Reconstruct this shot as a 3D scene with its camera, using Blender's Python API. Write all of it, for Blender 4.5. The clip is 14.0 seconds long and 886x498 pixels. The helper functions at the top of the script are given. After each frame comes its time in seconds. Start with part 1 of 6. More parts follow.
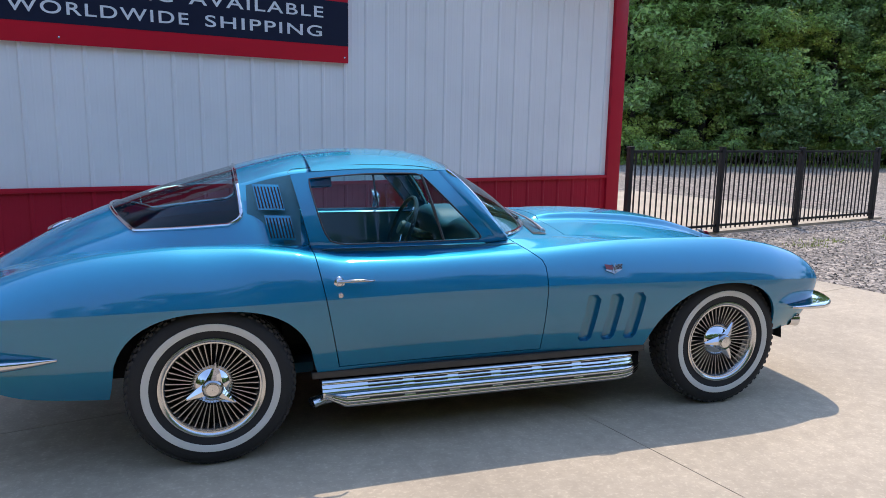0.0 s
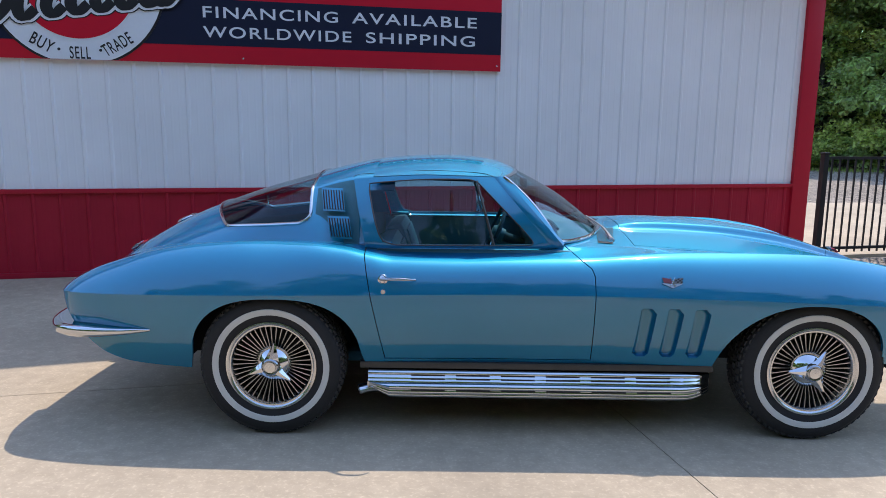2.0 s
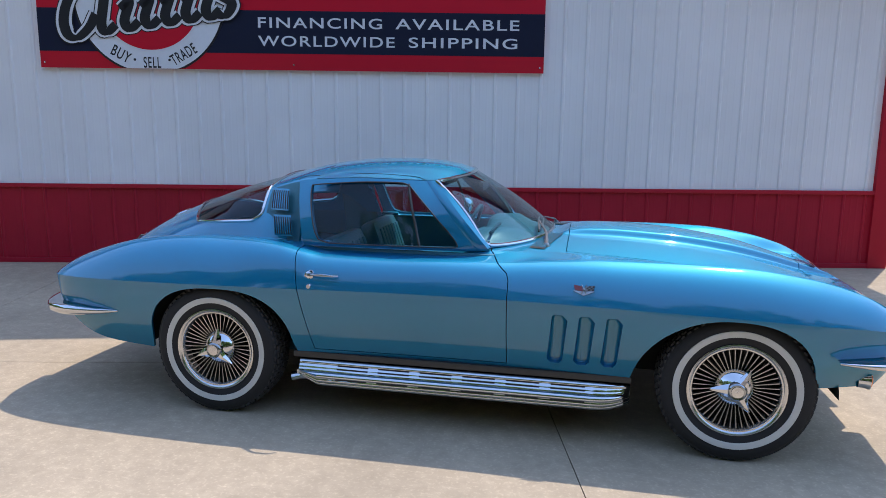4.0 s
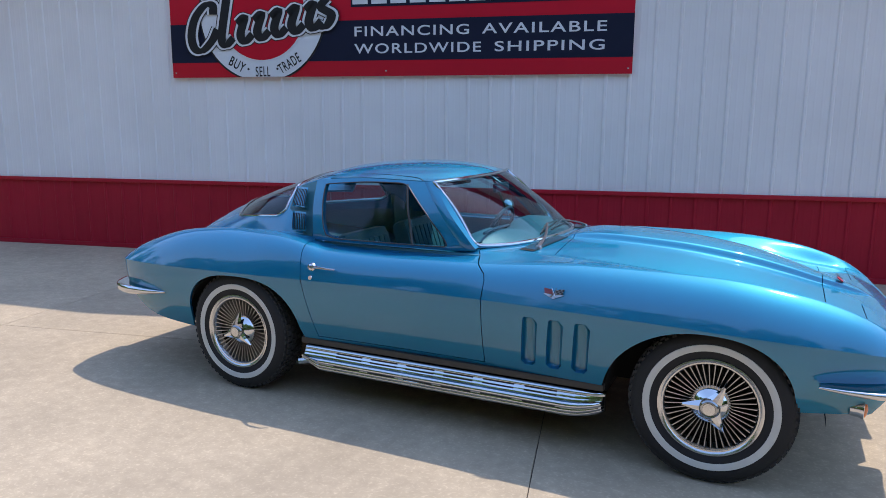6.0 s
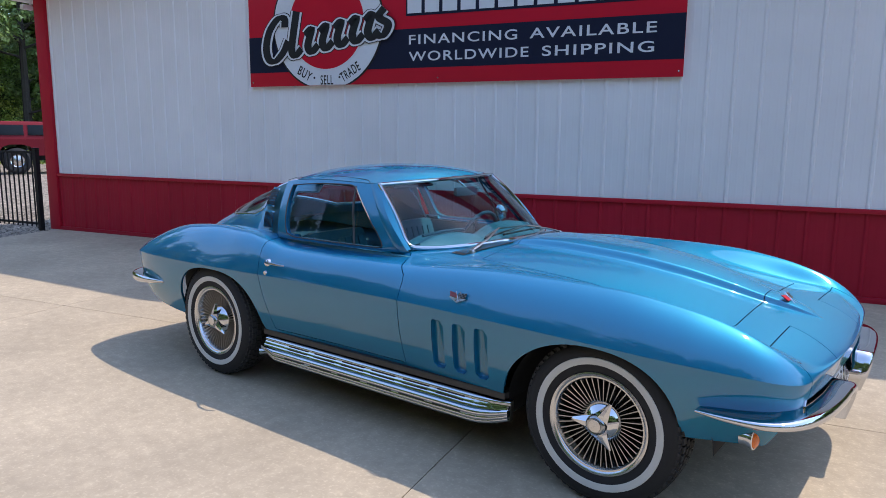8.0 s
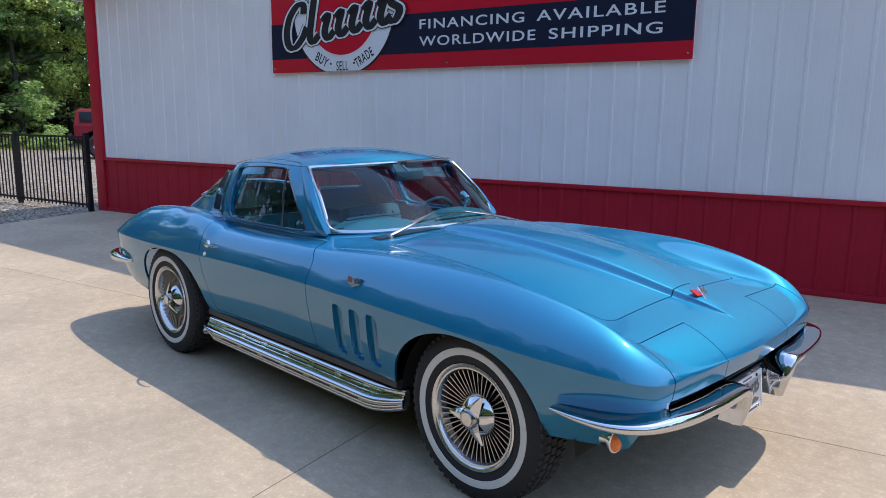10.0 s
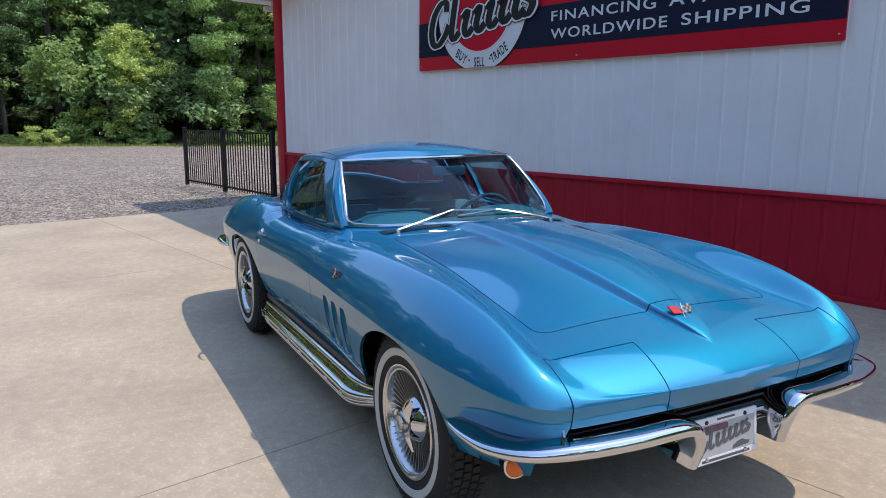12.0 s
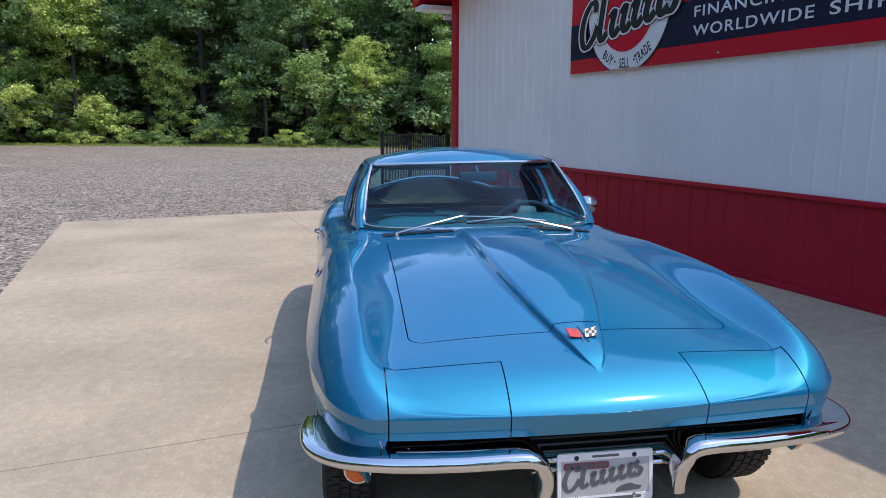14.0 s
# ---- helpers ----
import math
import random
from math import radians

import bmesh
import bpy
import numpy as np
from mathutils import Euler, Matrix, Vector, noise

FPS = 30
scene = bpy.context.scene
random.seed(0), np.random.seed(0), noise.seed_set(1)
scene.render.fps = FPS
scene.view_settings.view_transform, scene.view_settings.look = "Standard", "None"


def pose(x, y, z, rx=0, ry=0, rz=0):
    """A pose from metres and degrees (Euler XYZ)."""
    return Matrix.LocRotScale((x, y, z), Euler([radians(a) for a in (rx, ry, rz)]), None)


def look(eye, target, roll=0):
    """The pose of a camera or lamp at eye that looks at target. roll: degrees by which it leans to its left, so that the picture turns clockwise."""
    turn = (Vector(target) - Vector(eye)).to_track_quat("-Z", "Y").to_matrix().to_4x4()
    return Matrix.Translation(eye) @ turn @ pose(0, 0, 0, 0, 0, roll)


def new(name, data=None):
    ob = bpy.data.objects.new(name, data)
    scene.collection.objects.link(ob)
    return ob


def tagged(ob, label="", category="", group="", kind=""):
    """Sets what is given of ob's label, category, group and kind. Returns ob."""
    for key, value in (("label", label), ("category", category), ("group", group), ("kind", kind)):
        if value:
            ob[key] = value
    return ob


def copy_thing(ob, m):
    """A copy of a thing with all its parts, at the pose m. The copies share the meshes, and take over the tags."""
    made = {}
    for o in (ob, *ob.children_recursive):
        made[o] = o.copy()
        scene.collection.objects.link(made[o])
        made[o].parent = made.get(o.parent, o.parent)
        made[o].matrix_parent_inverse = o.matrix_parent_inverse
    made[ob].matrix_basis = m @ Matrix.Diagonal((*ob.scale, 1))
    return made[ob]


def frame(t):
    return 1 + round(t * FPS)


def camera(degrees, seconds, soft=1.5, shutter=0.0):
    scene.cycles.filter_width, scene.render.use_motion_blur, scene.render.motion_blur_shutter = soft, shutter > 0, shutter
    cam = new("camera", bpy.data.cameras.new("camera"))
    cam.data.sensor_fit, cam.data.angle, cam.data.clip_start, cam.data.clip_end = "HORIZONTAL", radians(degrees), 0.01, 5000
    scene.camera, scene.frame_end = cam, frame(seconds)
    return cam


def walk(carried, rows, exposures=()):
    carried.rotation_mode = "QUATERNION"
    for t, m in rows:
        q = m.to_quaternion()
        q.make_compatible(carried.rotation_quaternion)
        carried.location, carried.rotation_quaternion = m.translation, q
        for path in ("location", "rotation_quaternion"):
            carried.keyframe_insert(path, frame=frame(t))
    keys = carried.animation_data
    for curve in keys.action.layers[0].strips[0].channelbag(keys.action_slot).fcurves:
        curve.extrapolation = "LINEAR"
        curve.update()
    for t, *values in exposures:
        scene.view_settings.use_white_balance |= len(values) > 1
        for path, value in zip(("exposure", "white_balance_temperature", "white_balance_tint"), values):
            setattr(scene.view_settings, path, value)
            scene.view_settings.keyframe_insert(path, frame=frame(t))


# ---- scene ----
cam = camera(64.4, 14.0, soft=0.5)
METRES, EYE, TURN = 6.766, 1.384, -17.63
EXPOSURE = 0.42
START = (-1.185, -3.704)
ROWS = [
    (0.0, 0.0, 0.0, 0.0, 0.17, -9.63, -1.0),
    (0.5, 0.0216, -0.0005, -0.0021, 4.34, -9.65, -0.89),
    (1.0, 0.05, -0.0037, -0.0002, 9.09, -9.64, -0.79),
    (1.5, 0.084, -0.0081, 0.0027, 13.7, -9.49, -0.65),
    (2.0, 0.119, 0.0018, 0.0039, 18.51, -9.51, -0.55),
    (2.5, 0.1574, 0.012, 0.007, 23.27, -9.55, -0.53),
    (3.0, 0.1999, 0.0206, 0.009, 27.59, -9.58, -0.39),
    (3.5, 0.2337, 0.0327, 0.0096, 28.58, -9.64, -0.54),
    (6.0, 0.374, 0.1071, 0.0118, 43.42, -9.69, -0.41),
    (6.5, 0.4047, 0.1313, 0.0103, 47.34, -9.49, -0.4),
    (7.0, 0.4228, 0.1683, 0.008, 51.22, -9.51, -0.23),
    (7.5, 0.4454, 0.2033, 0.0087, 54.77, -9.73, -0.33),
    (8.0, 0.4801, 0.2203, 0.0101, 55.36, -9.19, -0.53),
    (8.5, 0.5003, 0.2357, 0.0132, 55.13, -9.55, -0.68),
    (11.0, 0.5498, 0.3944, 0.0035, 70.3, -10.21, -0.52),
    (11.5, 0.5595, 0.4261, 0.0054, 74.58, -10.19, -0.35),
    (12.0, 0.5652, 0.4708, 0.0048, 79.72, -10.47, -0.34),
    (12.5, 0.571, 0.5109, 0.0064, 84.33, -10.27, -0.23),
    (13.0, 0.581, 0.5511, 0.0073, 89.14, -10.27, -0.19),
    (13.5, 0.5803, 0.5931, 0.0062, 94.09, -10.4, -0.09),
    (14.0, 0.5689, 0.6363, 0.0076, 98.62, -10.31, -0.11),
]
walk(cam, [(t, pose(*START, EYE, 0, 0, TURN) @ pose(METRES * x, METRES * y, METRES * z, 90 + pitch, roll, yaw)) for t, x, y, z, yaw, pitch, roll in ROWS], [(t, EXPOSURE + e, 6680, 14) for t, e in ((0.0, 0.15), (3.5, 0.12), (8.5, 0.08), (11.0, 0.0), (14.0, -0.18))])

# ---- world, sun ----
SUN_WAY = Vector((0.235, 0.46, 1.0)).normalized()
world = bpy.data.worlds.new("sky")
scene.world = world
world.use_nodes = True
wn = world.node_tree.nodes
sky = wn.new("ShaderNodeTexSky")
sky.sky_type, sky.sun_disc = "NISHITA", False
sky.sun_elevation = math.asin(SUN_WAY.z)
sky.sun_rotation = math.atan2(SUN_WAY.x, SUN_WAY.y)
sky.air_density, sky.dust_density, sky.ozone_density = 1.0, 0.30, 1.8
wn["Background"].inputs[1].default_value = 0.335
world.node_tree.links.new(sky.outputs[0], wn["Background"].inputs[0])
sun = new("sun", bpy.data.lights.new("sun", "SUN"))
sun.data.energy, sun.data.angle, sun.data.color = 2.75, radians(0.5), (1.0, 0.95, 0.87)
sun.matrix_world = look(SUN_WAY * 40, (0, 0, 0))


# ---- materials ----
def material(name, color, rough=0.5, metal=0.0, coat=0.0, grain=0.0, scale=30.0, bump=0.0, bump_scale=200.0,
             stain=0.0, stain_scale=1.2, rnd=0.0, island=False, spec=0.5, trans=0.0, emit=0.0, fleck=0.0, fleck_scale=40.0, cells=0.0, cell_scale=30.0):
    m = bpy.data.materials.new(name)
    m.use_nodes = True
    nt = m.node_tree
    b = nt.nodes["Principled BSDF"]
    b.inputs["Roughness"].default_value = rough
    b.inputs["Metallic"].default_value = metal
    b.inputs["Coat Weight"].default_value = coat
    b.inputs["Coat Roughness"].default_value = 0.02
    b.inputs["Coat IOR"].default_value = 1.5
    b.inputs["Specular IOR Level"].default_value = spec
    b.inputs["Base Color"].default_value = (*color, 1)
    if emit:
        b.inputs["Emission Color"].default_value = (*color, 1)
        b.inputs["Emission Strength"].default_value = emit
    out = None
    tc = nt.nodes.new("ShaderNodeTexCoord")

    def vary(fac_socket, lo, hi, prev):
        mr = nt.nodes.new("ShaderNodeMapRange")
        mr.inputs["To Min"].default_value, mr.inputs["To Max"].default_value = lo, hi
        nt.links.new(fac_socket, mr.inputs["Value"])
        mx = nt.nodes.new("ShaderNodeMix")
        mx.data_type, mx.blend_type = "RGBA", "MULTIPLY"
        mx.inputs["Factor"].default_value = 1.0
        if prev is None:
            mx.inputs["A"].default_value = (*color, 1)
        else:
            nt.links.new(prev, mx.inputs["A"])
        nt.links.new(mr.outputs["Result"], mx.inputs["B"])
        return mx.outputs["Result"]

    def noise_tex(s, detail=5.0):
        n = nt.nodes.new("ShaderNodeTexNoise")
        n.inputs["Scale"].default_value, n.inputs["Detail"].default_value = s, detail
        nt.links.new(tc.outputs["Object"], n.inputs["Vector"])
        return n.outputs["Fac"]

    if grain:
        out = vary(noise_tex(scale), 1 - 2 * grain, 1 + 2 * grain, out)
    if stain:
        out = vary(noise_tex(stain_scale, 3.0), 1 - 2 * stain, 1 + 2 * stain, out)
    if fleck:
        for s_, k_ in ((fleck_scale, 1.0), (fleck_scale * 0.22, 0.5)):
            mr = nt.nodes.new("ShaderNodeMapRange")
            mr.inputs["From Min"].default_value, mr.inputs["From Max"].default_value = 0.53, 0.72
            nt.links.new(noise_tex(s_, 8.0), mr.inputs["Value"])
            out = vary(mr.outputs["Result"], 1.0, 1.0 + fleck * k_, out)
    cell_height = None
    if cells:
        for s_, k_ in ((cell_scale, 1.0), (cell_scale * 0.37, 0.45)):
            vo = nt.nodes.new("ShaderNodeTexVoronoi")
            vo.inputs["Scale"].default_value = s_
            nt.links.new(tc.outputs["Object"], vo.inputs["Vector"])
            sp = nt.nodes.new("ShaderNodeSeparateColor")
            nt.links.new(vo.outputs["Color"], sp.inputs[0])
            out = vary(sp.outputs[0], 1 - cells * k_, 1 + cells * k_, out)
            cell_height = cell_height or vo.outputs["Distance"]
    if rnd:
        if island:
            g = nt.nodes.new("ShaderNodeNewGeometry").outputs["Random Per Island"]
        else:
            g = nt.nodes.new("ShaderNodeObjectInfo").outputs["Random"]
        out = vary(g, 1 - rnd, 1 + rnd, out)
    if out is not None:
        nt.links.new(out, b.inputs["Base Color"])
    if bump:
        bp = nt.nodes.new("ShaderNodeBump")
        bp.inputs["Strength"].default_value, bp.inputs["Distance"].default_value = bump, 0.01
        nt.links.new(cell_height or noise_tex(bump_scale), bp.inputs["Height"])
        bp.invert = bool(cells)
        nt.links.new(bp.outputs["Normal"], b.inputs["Normal"])
    if trans:
        t = nt.nodes.new("ShaderNodeBsdfTranslucent")
        if out is not None:
            nt.links.new(out, t.inputs["Color"])
        else:
            t.inputs["Color"].default_value = (*color, 1)
        ms = nt.nodes.new("ShaderNodeMixShader")
        ms.inputs[0].default_value = trans
        nt.links.new(b.outputs[0], ms.inputs[1])
        nt.links.new(t.outputs[0], ms.inputs[2])
        nt.links.new(ms.outputs[0], nt.nodes["Material Output"].inputs[0])
    return m


def glass(name, tint):
    m = bpy.data.materials.new(name)
    m.use_nodes = True
    nt = m.node_tree
    nt.nodes.remove(nt.nodes["Principled BSDF"])
    tr = nt.nodes.new("ShaderNodeBsdfTransparent")
    tr.inputs[0].default_value = (*tint, 1)
    gl = nt.nodes.new("ShaderNodeBsdfGlossy")
    gl.inputs["Roughness"].default_value = 0.0
    lw = nt.nodes.new("ShaderNodeLayerWeight")
    lw.inputs[0].default_value = 0.5
    pw = nt.nodes.new("ShaderNodeMath")
    pw.operation = "POWER"
    pw.inputs[1].default_value = 4.5
    nt.links.new(lw.outputs["Facing"], pw.inputs[0])
    fr = nt.nodes.new("ShaderNodeMath")
    fr.operation = "MULTIPLY_ADD"
    fr.inputs[1].default_value, fr.inputs[2].default_value = 0.94, 0.035
    nt.links.new(pw.outputs[0], fr.inputs[0])
    mx = nt.nodes.new("ShaderNodeMixShader")
    nt.links.new(fr.outputs[0], mx.inputs[0])
    nt.links.new(tr.outputs[0], mx.inputs[1])
    nt.links.new(gl.outputs[0], mx.inputs[2])
    nt.links.new(mx.outputs[0], nt.nodes["Material Output"].inputs[0])
    return m


def metallic_paint(name, pigment, flake, share_, rough, coat_ior):
    """Blue pigment and paler metal flakes under one clear coat."""
    m = bpy.data.materials.new(name)
    m.use_nodes = True
    nt = m.node_tree
    tc = nt.nodes.new("ShaderNodeTexCoord")
    fine = nt.nodes.new("ShaderNodeTexNoise")
    fine.inputs["Scale"].default_value, fine.inputs["Detail"].default_value = 900, 2
    nt.links.new(tc.outputs["Object"], fine.inputs["Vector"])
    dust = nt.nodes.new("ShaderNodeTexNoise")
    dust.inputs["Scale"].default_value, dust.inputs["Detail"].default_value = 7, 6
    nt.links.new(tc.outputs["Object"], dust.inputs["Vector"])
    gloss = nt.nodes.new("ShaderNodeMapRange")
    gloss.inputs["To Min"].default_value, gloss.inputs["To Max"].default_value = 0.035, 0.075
    nt.links.new(dust.outputs["Fac"], gloss.inputs["Value"])
    spread = nt.nodes.new("ShaderNodeMapRange")
    spread.inputs["To Min"].default_value, spread.inputs["To Max"].default_value = rough - 0.06, rough + 0.06
    nt.links.new(fine.outputs["Fac"], spread.inputs["Value"])
    mix = nt.nodes.new("ShaderNodeMixShader")
    mix.inputs[0].default_value = share_
    for k, (col, metal) in enumerate(((pigment, 0.0), (flake, 1.0))):
        b = nt.nodes["Principled BSDF"] if k == 0 else nt.nodes.new("ShaderNodeBsdfPrincipled")
        b.inputs["Base Color"].default_value = (*col, 1)
        b.inputs["Metallic"].default_value = metal
        b.inputs["Specular IOR Level"].default_value = 0.0 if k == 0 else 0.5
        b.inputs["Coat Weight"].default_value = 1.0
        b.inputs["Coat IOR"].default_value = coat_ior
        nt.links.new(spread.outputs["Result"], b.inputs["Roughness"])
        nt.links.new(gloss.outputs["Result"], b.inputs["Coat Roughness"])
        nt.links.new(b.outputs[0], mix.inputs[1 + k])
    nt.links.new(mix.outputs[0], nt.nodes["Material Output"].inputs[0])
    return m


PAINT = metallic_paint("blue_metallic_paint", (0.001, 0.092, 0.280), (0.005, 0.282, 0.405), 0.57, 0.55, 1.70)
CHROME = material("chrome", (0.60, 0.61, 0.63), rough=0.04, metal=1.0)
BRIGHT_TRIM = material("polished_trim", (0.55, 0.56, 0.57), rough=0.12, metal=1.0, grain=0.04)
STEEL = material("brushed_steel", (0.6, 0.6, 0.6), rough=0.22, metal=1.0, grain=0.05, scale=80)
DARK_CHROME = material("dull_chrome", (0.36, 0.37, 0.38), rough=0.18, metal=1.0, grain=0.04)
WIPER = material("wiper_steel", (0.40, 0.40, 0.41), rough=0.28, metal=1.0, grain=0.05)
BADGE = material("badge_silver", (0.22, 0.22, 0.23), rough=0.35, metal=0.3, grain=0.05)
SPOKE = material("bright_spoke", (0.42, 0.42, 0.42), rough=0.30, metal=1.0, grain=0.03)
TREAD = material("dusty_tread_rubber", (0.030, 0.028, 0.026), rough=0.85, grain=0.2, scale=45, bump=0.15)
RUBBER = material("tyre_rubber", (0.012, 0.012, 0.013), rough=0.75, grain=0.12, scale=60, bump=0.15)
WHITEWALL = material("whitewall", (0.60, 0.58, 0.53), rough=0.6, grain=0.03)
BLACK = material("black_trim", (0.012, 0.012, 0.013), rough=0.5, grain=0.1)
UNDER = material("underbody_black", (0.008, 0.008, 0.009), rough=0.9, grain=0.2)
GREY_TRIM = material("grey_sill_trim", (0.06, 0.06, 0.06), rough=0.45, metal=0.6, grain=0.1)
TEAL = material("blue_vinyl", (0.020, 0.135, 0.185), rough=0.45, grain=0.05, scale=60, bump=0.1, bump_scale=300)
TEAL_DARK = material("dark_blue_carpet", (0.010, 0.065, 0.10), rough=0.95, grain=0.2, scale=300, bump=0.3)
GLASS = glass("car_glass", (0.60, 0.80, 0.83))
WS_GLASS = glass("tinted_glass", (0.46, 0.78, 0.83))
AMBER = material("amber_lens", (0.75, 0.14, 0.004), rough=0.2, coat=0.3, grain=0.1, scale=120)
RED = material("red_enamel", (0.55, 0.02, 0.03), rough=0.4, coat=0.0, spec=0.2, grain=0.03)
WHITE = material("white_enamel", (0.75, 0.75, 0.74), rough=0.3, grain=0.03)
PLATE = material("plate_white", (0.42, 0.42, 0.41), rough=0.35, grain=0.05, scale=20)
GREY_INK = material("grey_ink", (0.10, 0.10, 0.11), rough=0.5, grain=0.1)
RED_INK = material("faded_red_ink", (0.22, 0.05, 0.06), rough=0.5, grain=0.1)
CONCRETE = material("concrete", (0.395, 0.312, 0.215), rough=0.85, grain=0.10, scale=14, bump=0.15, bump_scale=160, stain=0.19, stain_scale=0.9, rnd=0.03, fleck=0.26, fleck_scale=60)
JOINT = material("joint_dirt", (0.12, 0.10, 0.085), rough=0.95, grain=0.2)
GRAVEL = material("gravel_bed", (0.236, 0.190, 0.147), rough=0.95, grain=0.12, scale=70, bump=1.0, stain=0.14, stain_scale=0.25, cells=0.75, cell_scale=27)
PEBBLE = material("pebbles", (0.265, 0.220, 0.175), rough=0.9, rnd=0.7, island=True)
GRASS = material("grass", (0.27, 0.33, 0.06), rough=0.8, rnd=0.4, island=True, trans=0.3)
WALL_WHITE = material("white_wall_steel", (0.83, 0.82, 0.82), rough=0.30, grain=0.02, scale=3, stain=0.05, stain_scale=0.8, rnd=0.015)
WALL_RED = material("red_wall_steel", (0.40, 0.012, 0.030), rough=0.45, spec=0.22, grain=0.06, scale=6, stain=0.06, rnd=0.03)
TRIM_RED = material("red_trim_steel", (0.46, 0.012, 0.030), rough=0.4, spec=0.25, grain=0.04, scale=4)
SIGN_RED = material("sign_red", (0.58, 0.010, 0.030), rough=0.4, spec=0.2, grain=0.03, scale=5)
SIGN_NAVY = material("sign_navy", (0.010, 0.014, 0.036), rough=0.5, spec=0.2, grain=0.05, scale=5)
SIGN_WHITE = material("sign_white", (0.72, 0.74, 0.77), rough=0.4, grain=0.02)
SIGN_BLACK = material("sign_black", (0.012, 0.012, 0.016), rough=0.4, grain=0.05)
FENCE = material("fence_black", (0.010, 0.010, 0.011), rough=0.55, spec=0.3, grain=0.1)
BARK = material("bark", (0.05, 0.042, 0.034), rough=0.95, grain=0.25, scale=12, bump=0.8, bump_scale=25)
LEAF_A = material("leaves_dark", (0.36, 0.50, 0.17), rough=0.42, rnd=0.5, island=True, trans=0.55)
LEAF_GAP_SHADE = material("leaves_gap_shade", (0.07, 0.11, 0.04), rough=0.6, rnd=0.4, island=True, trans=0.3)
LEAF_SHADE = material("leaves_shade", (0.23, 0.34, 0.13), rough=0.45, rnd=0.5, island=True, trans=0.4)
LEAF_B = material("leaves_light", (0.52, 0.61, 0.17), rough=0.42, rnd=0.5, island=True, trans=0.4)
SUV_RED = material("dark_red_car_paint", (0.20, 0.012, 0.02), rough=0.5, coat=0.0, spec=0.2, grain=0.03)
DARK_GLASS = material("dark_car_glass", (0.01, 0.012, 0.014), rough=0.3, spec=0.2, coat=0.0)
BEIGE = material("beige_siding", (0.5, 0.46, 0.38), rough=0.7, grain=0.05, scale=3)


# ---- mesh helpers ----
def thing(name, label="", category="", group="", kind=""):
    return tagged(new(name), label, category, group, kind)


def finish(bm, smooth=True, angle=0.6):
    if smooth:
        for f in bm.faces:
            f.smooth = True
        for e in bm.edges:
            if len(e.link_faces) == 2 and e.calc_face_angle(0) > angle:
                e.smooth = False


def part(name, bm, mat, parent=None, label="", smooth=True, angle=0.6):
    finish(bm, smooth, angle)
    me = bpy.data.meshes.new(name)
    bm.to_mesh(me)
    bm.free()
    me.materials.append(mat)
    ob = new(name, me)
    ob.parent = parent
    if label:
        ob["label"] = label
    return ob


def share(name, ob, parent, m):
    """Another part on the same mesh."""
    o = new(name, ob.data)
    o.parent = parent
    o.matrix_basis = m
    return o


def box(bm, lo, hi, m=None, bevel=0.0):
    r = bmesh.ops.create_cube(bm, size=1.0)
    vs = r["verts"]
    for v in vs:
        v.co = Vector([(lo[i] + hi[i]) / 2 + v.co[i] * (hi[i] - lo[i]) for i in range(3)])
    if bevel:
        es = list({e for v in vs for e in v.link_edges})
        rb = bmesh.ops.bevel(bm, geom=es, offset=bevel, segments=2, affect="EDGES", profile=0.6)
        vs = list({v for f in rb["faces"] for v in f.verts} | {v for v in vs if v.is_valid})
    if m is not None:
        for v in vs:
            v.co = m @ v.co
    return vs


def grid(bm, pts, loop_u=False, loop_v=False):
    """Faces over a table of points, rows by columns."""
    rows = [[bm.verts.new(p) for p in row] for row in pts]
    nu, nv = len(rows), len(rows[0])
    for i in range(nu if loop_u else nu - 1):
        for j in range(nv if loop_v else nv - 1):
            q = (rows[i][j], rows[(i + 1) % nu][j], rows[(i + 1) % nu][(j + 1) % nv], rows[i][(j + 1) % nv])
            bm.faces.new(q)
    return rows


def catmull(pts, n, closed=False):
    """n points along a smooth line through pts, evenly spaced."""
    P = [Vector(p) for p in pts]
    fine = []
    k = len(P)
    for i in range(k if closed else k - 1):
        a, b = P[i], P[(i + 1) % k]
        p0 = P[(i - 1) % k] if closed or i > 0 else a * 2 - b
        p3 = P[(i + 2) % k] if closed or i + 2 < k else b * 2 - a
        for s in range(16):
            t = s / 16
            fine.append(0.5 * ((2 * a) + (b - p0) * t + (2 * p0 - 5 * a + 4 * b - p3) * t * t + (3 * a - p0 - 3 * b + p3) * t ** 3))
    fine.append(P[0] if closed else P[-1])
    return resample(fine, n, closed)


def resample(pts, n, closed=False):
    P = np.array([tuple(p) for p in pts], float)
    d = np.r_[0, np.cumsum(np.linalg.norm(np.diff(P, axis=0), axis=1))]
    s = np.linspace(0, d[-1], n + 1 if closed else n)
    if closed:
        s = s[:-1]
    return [Vector(row) for row in np.stack([np.interp(s, d, P[:, i]) for i in range(P.shape[1])], 1)]


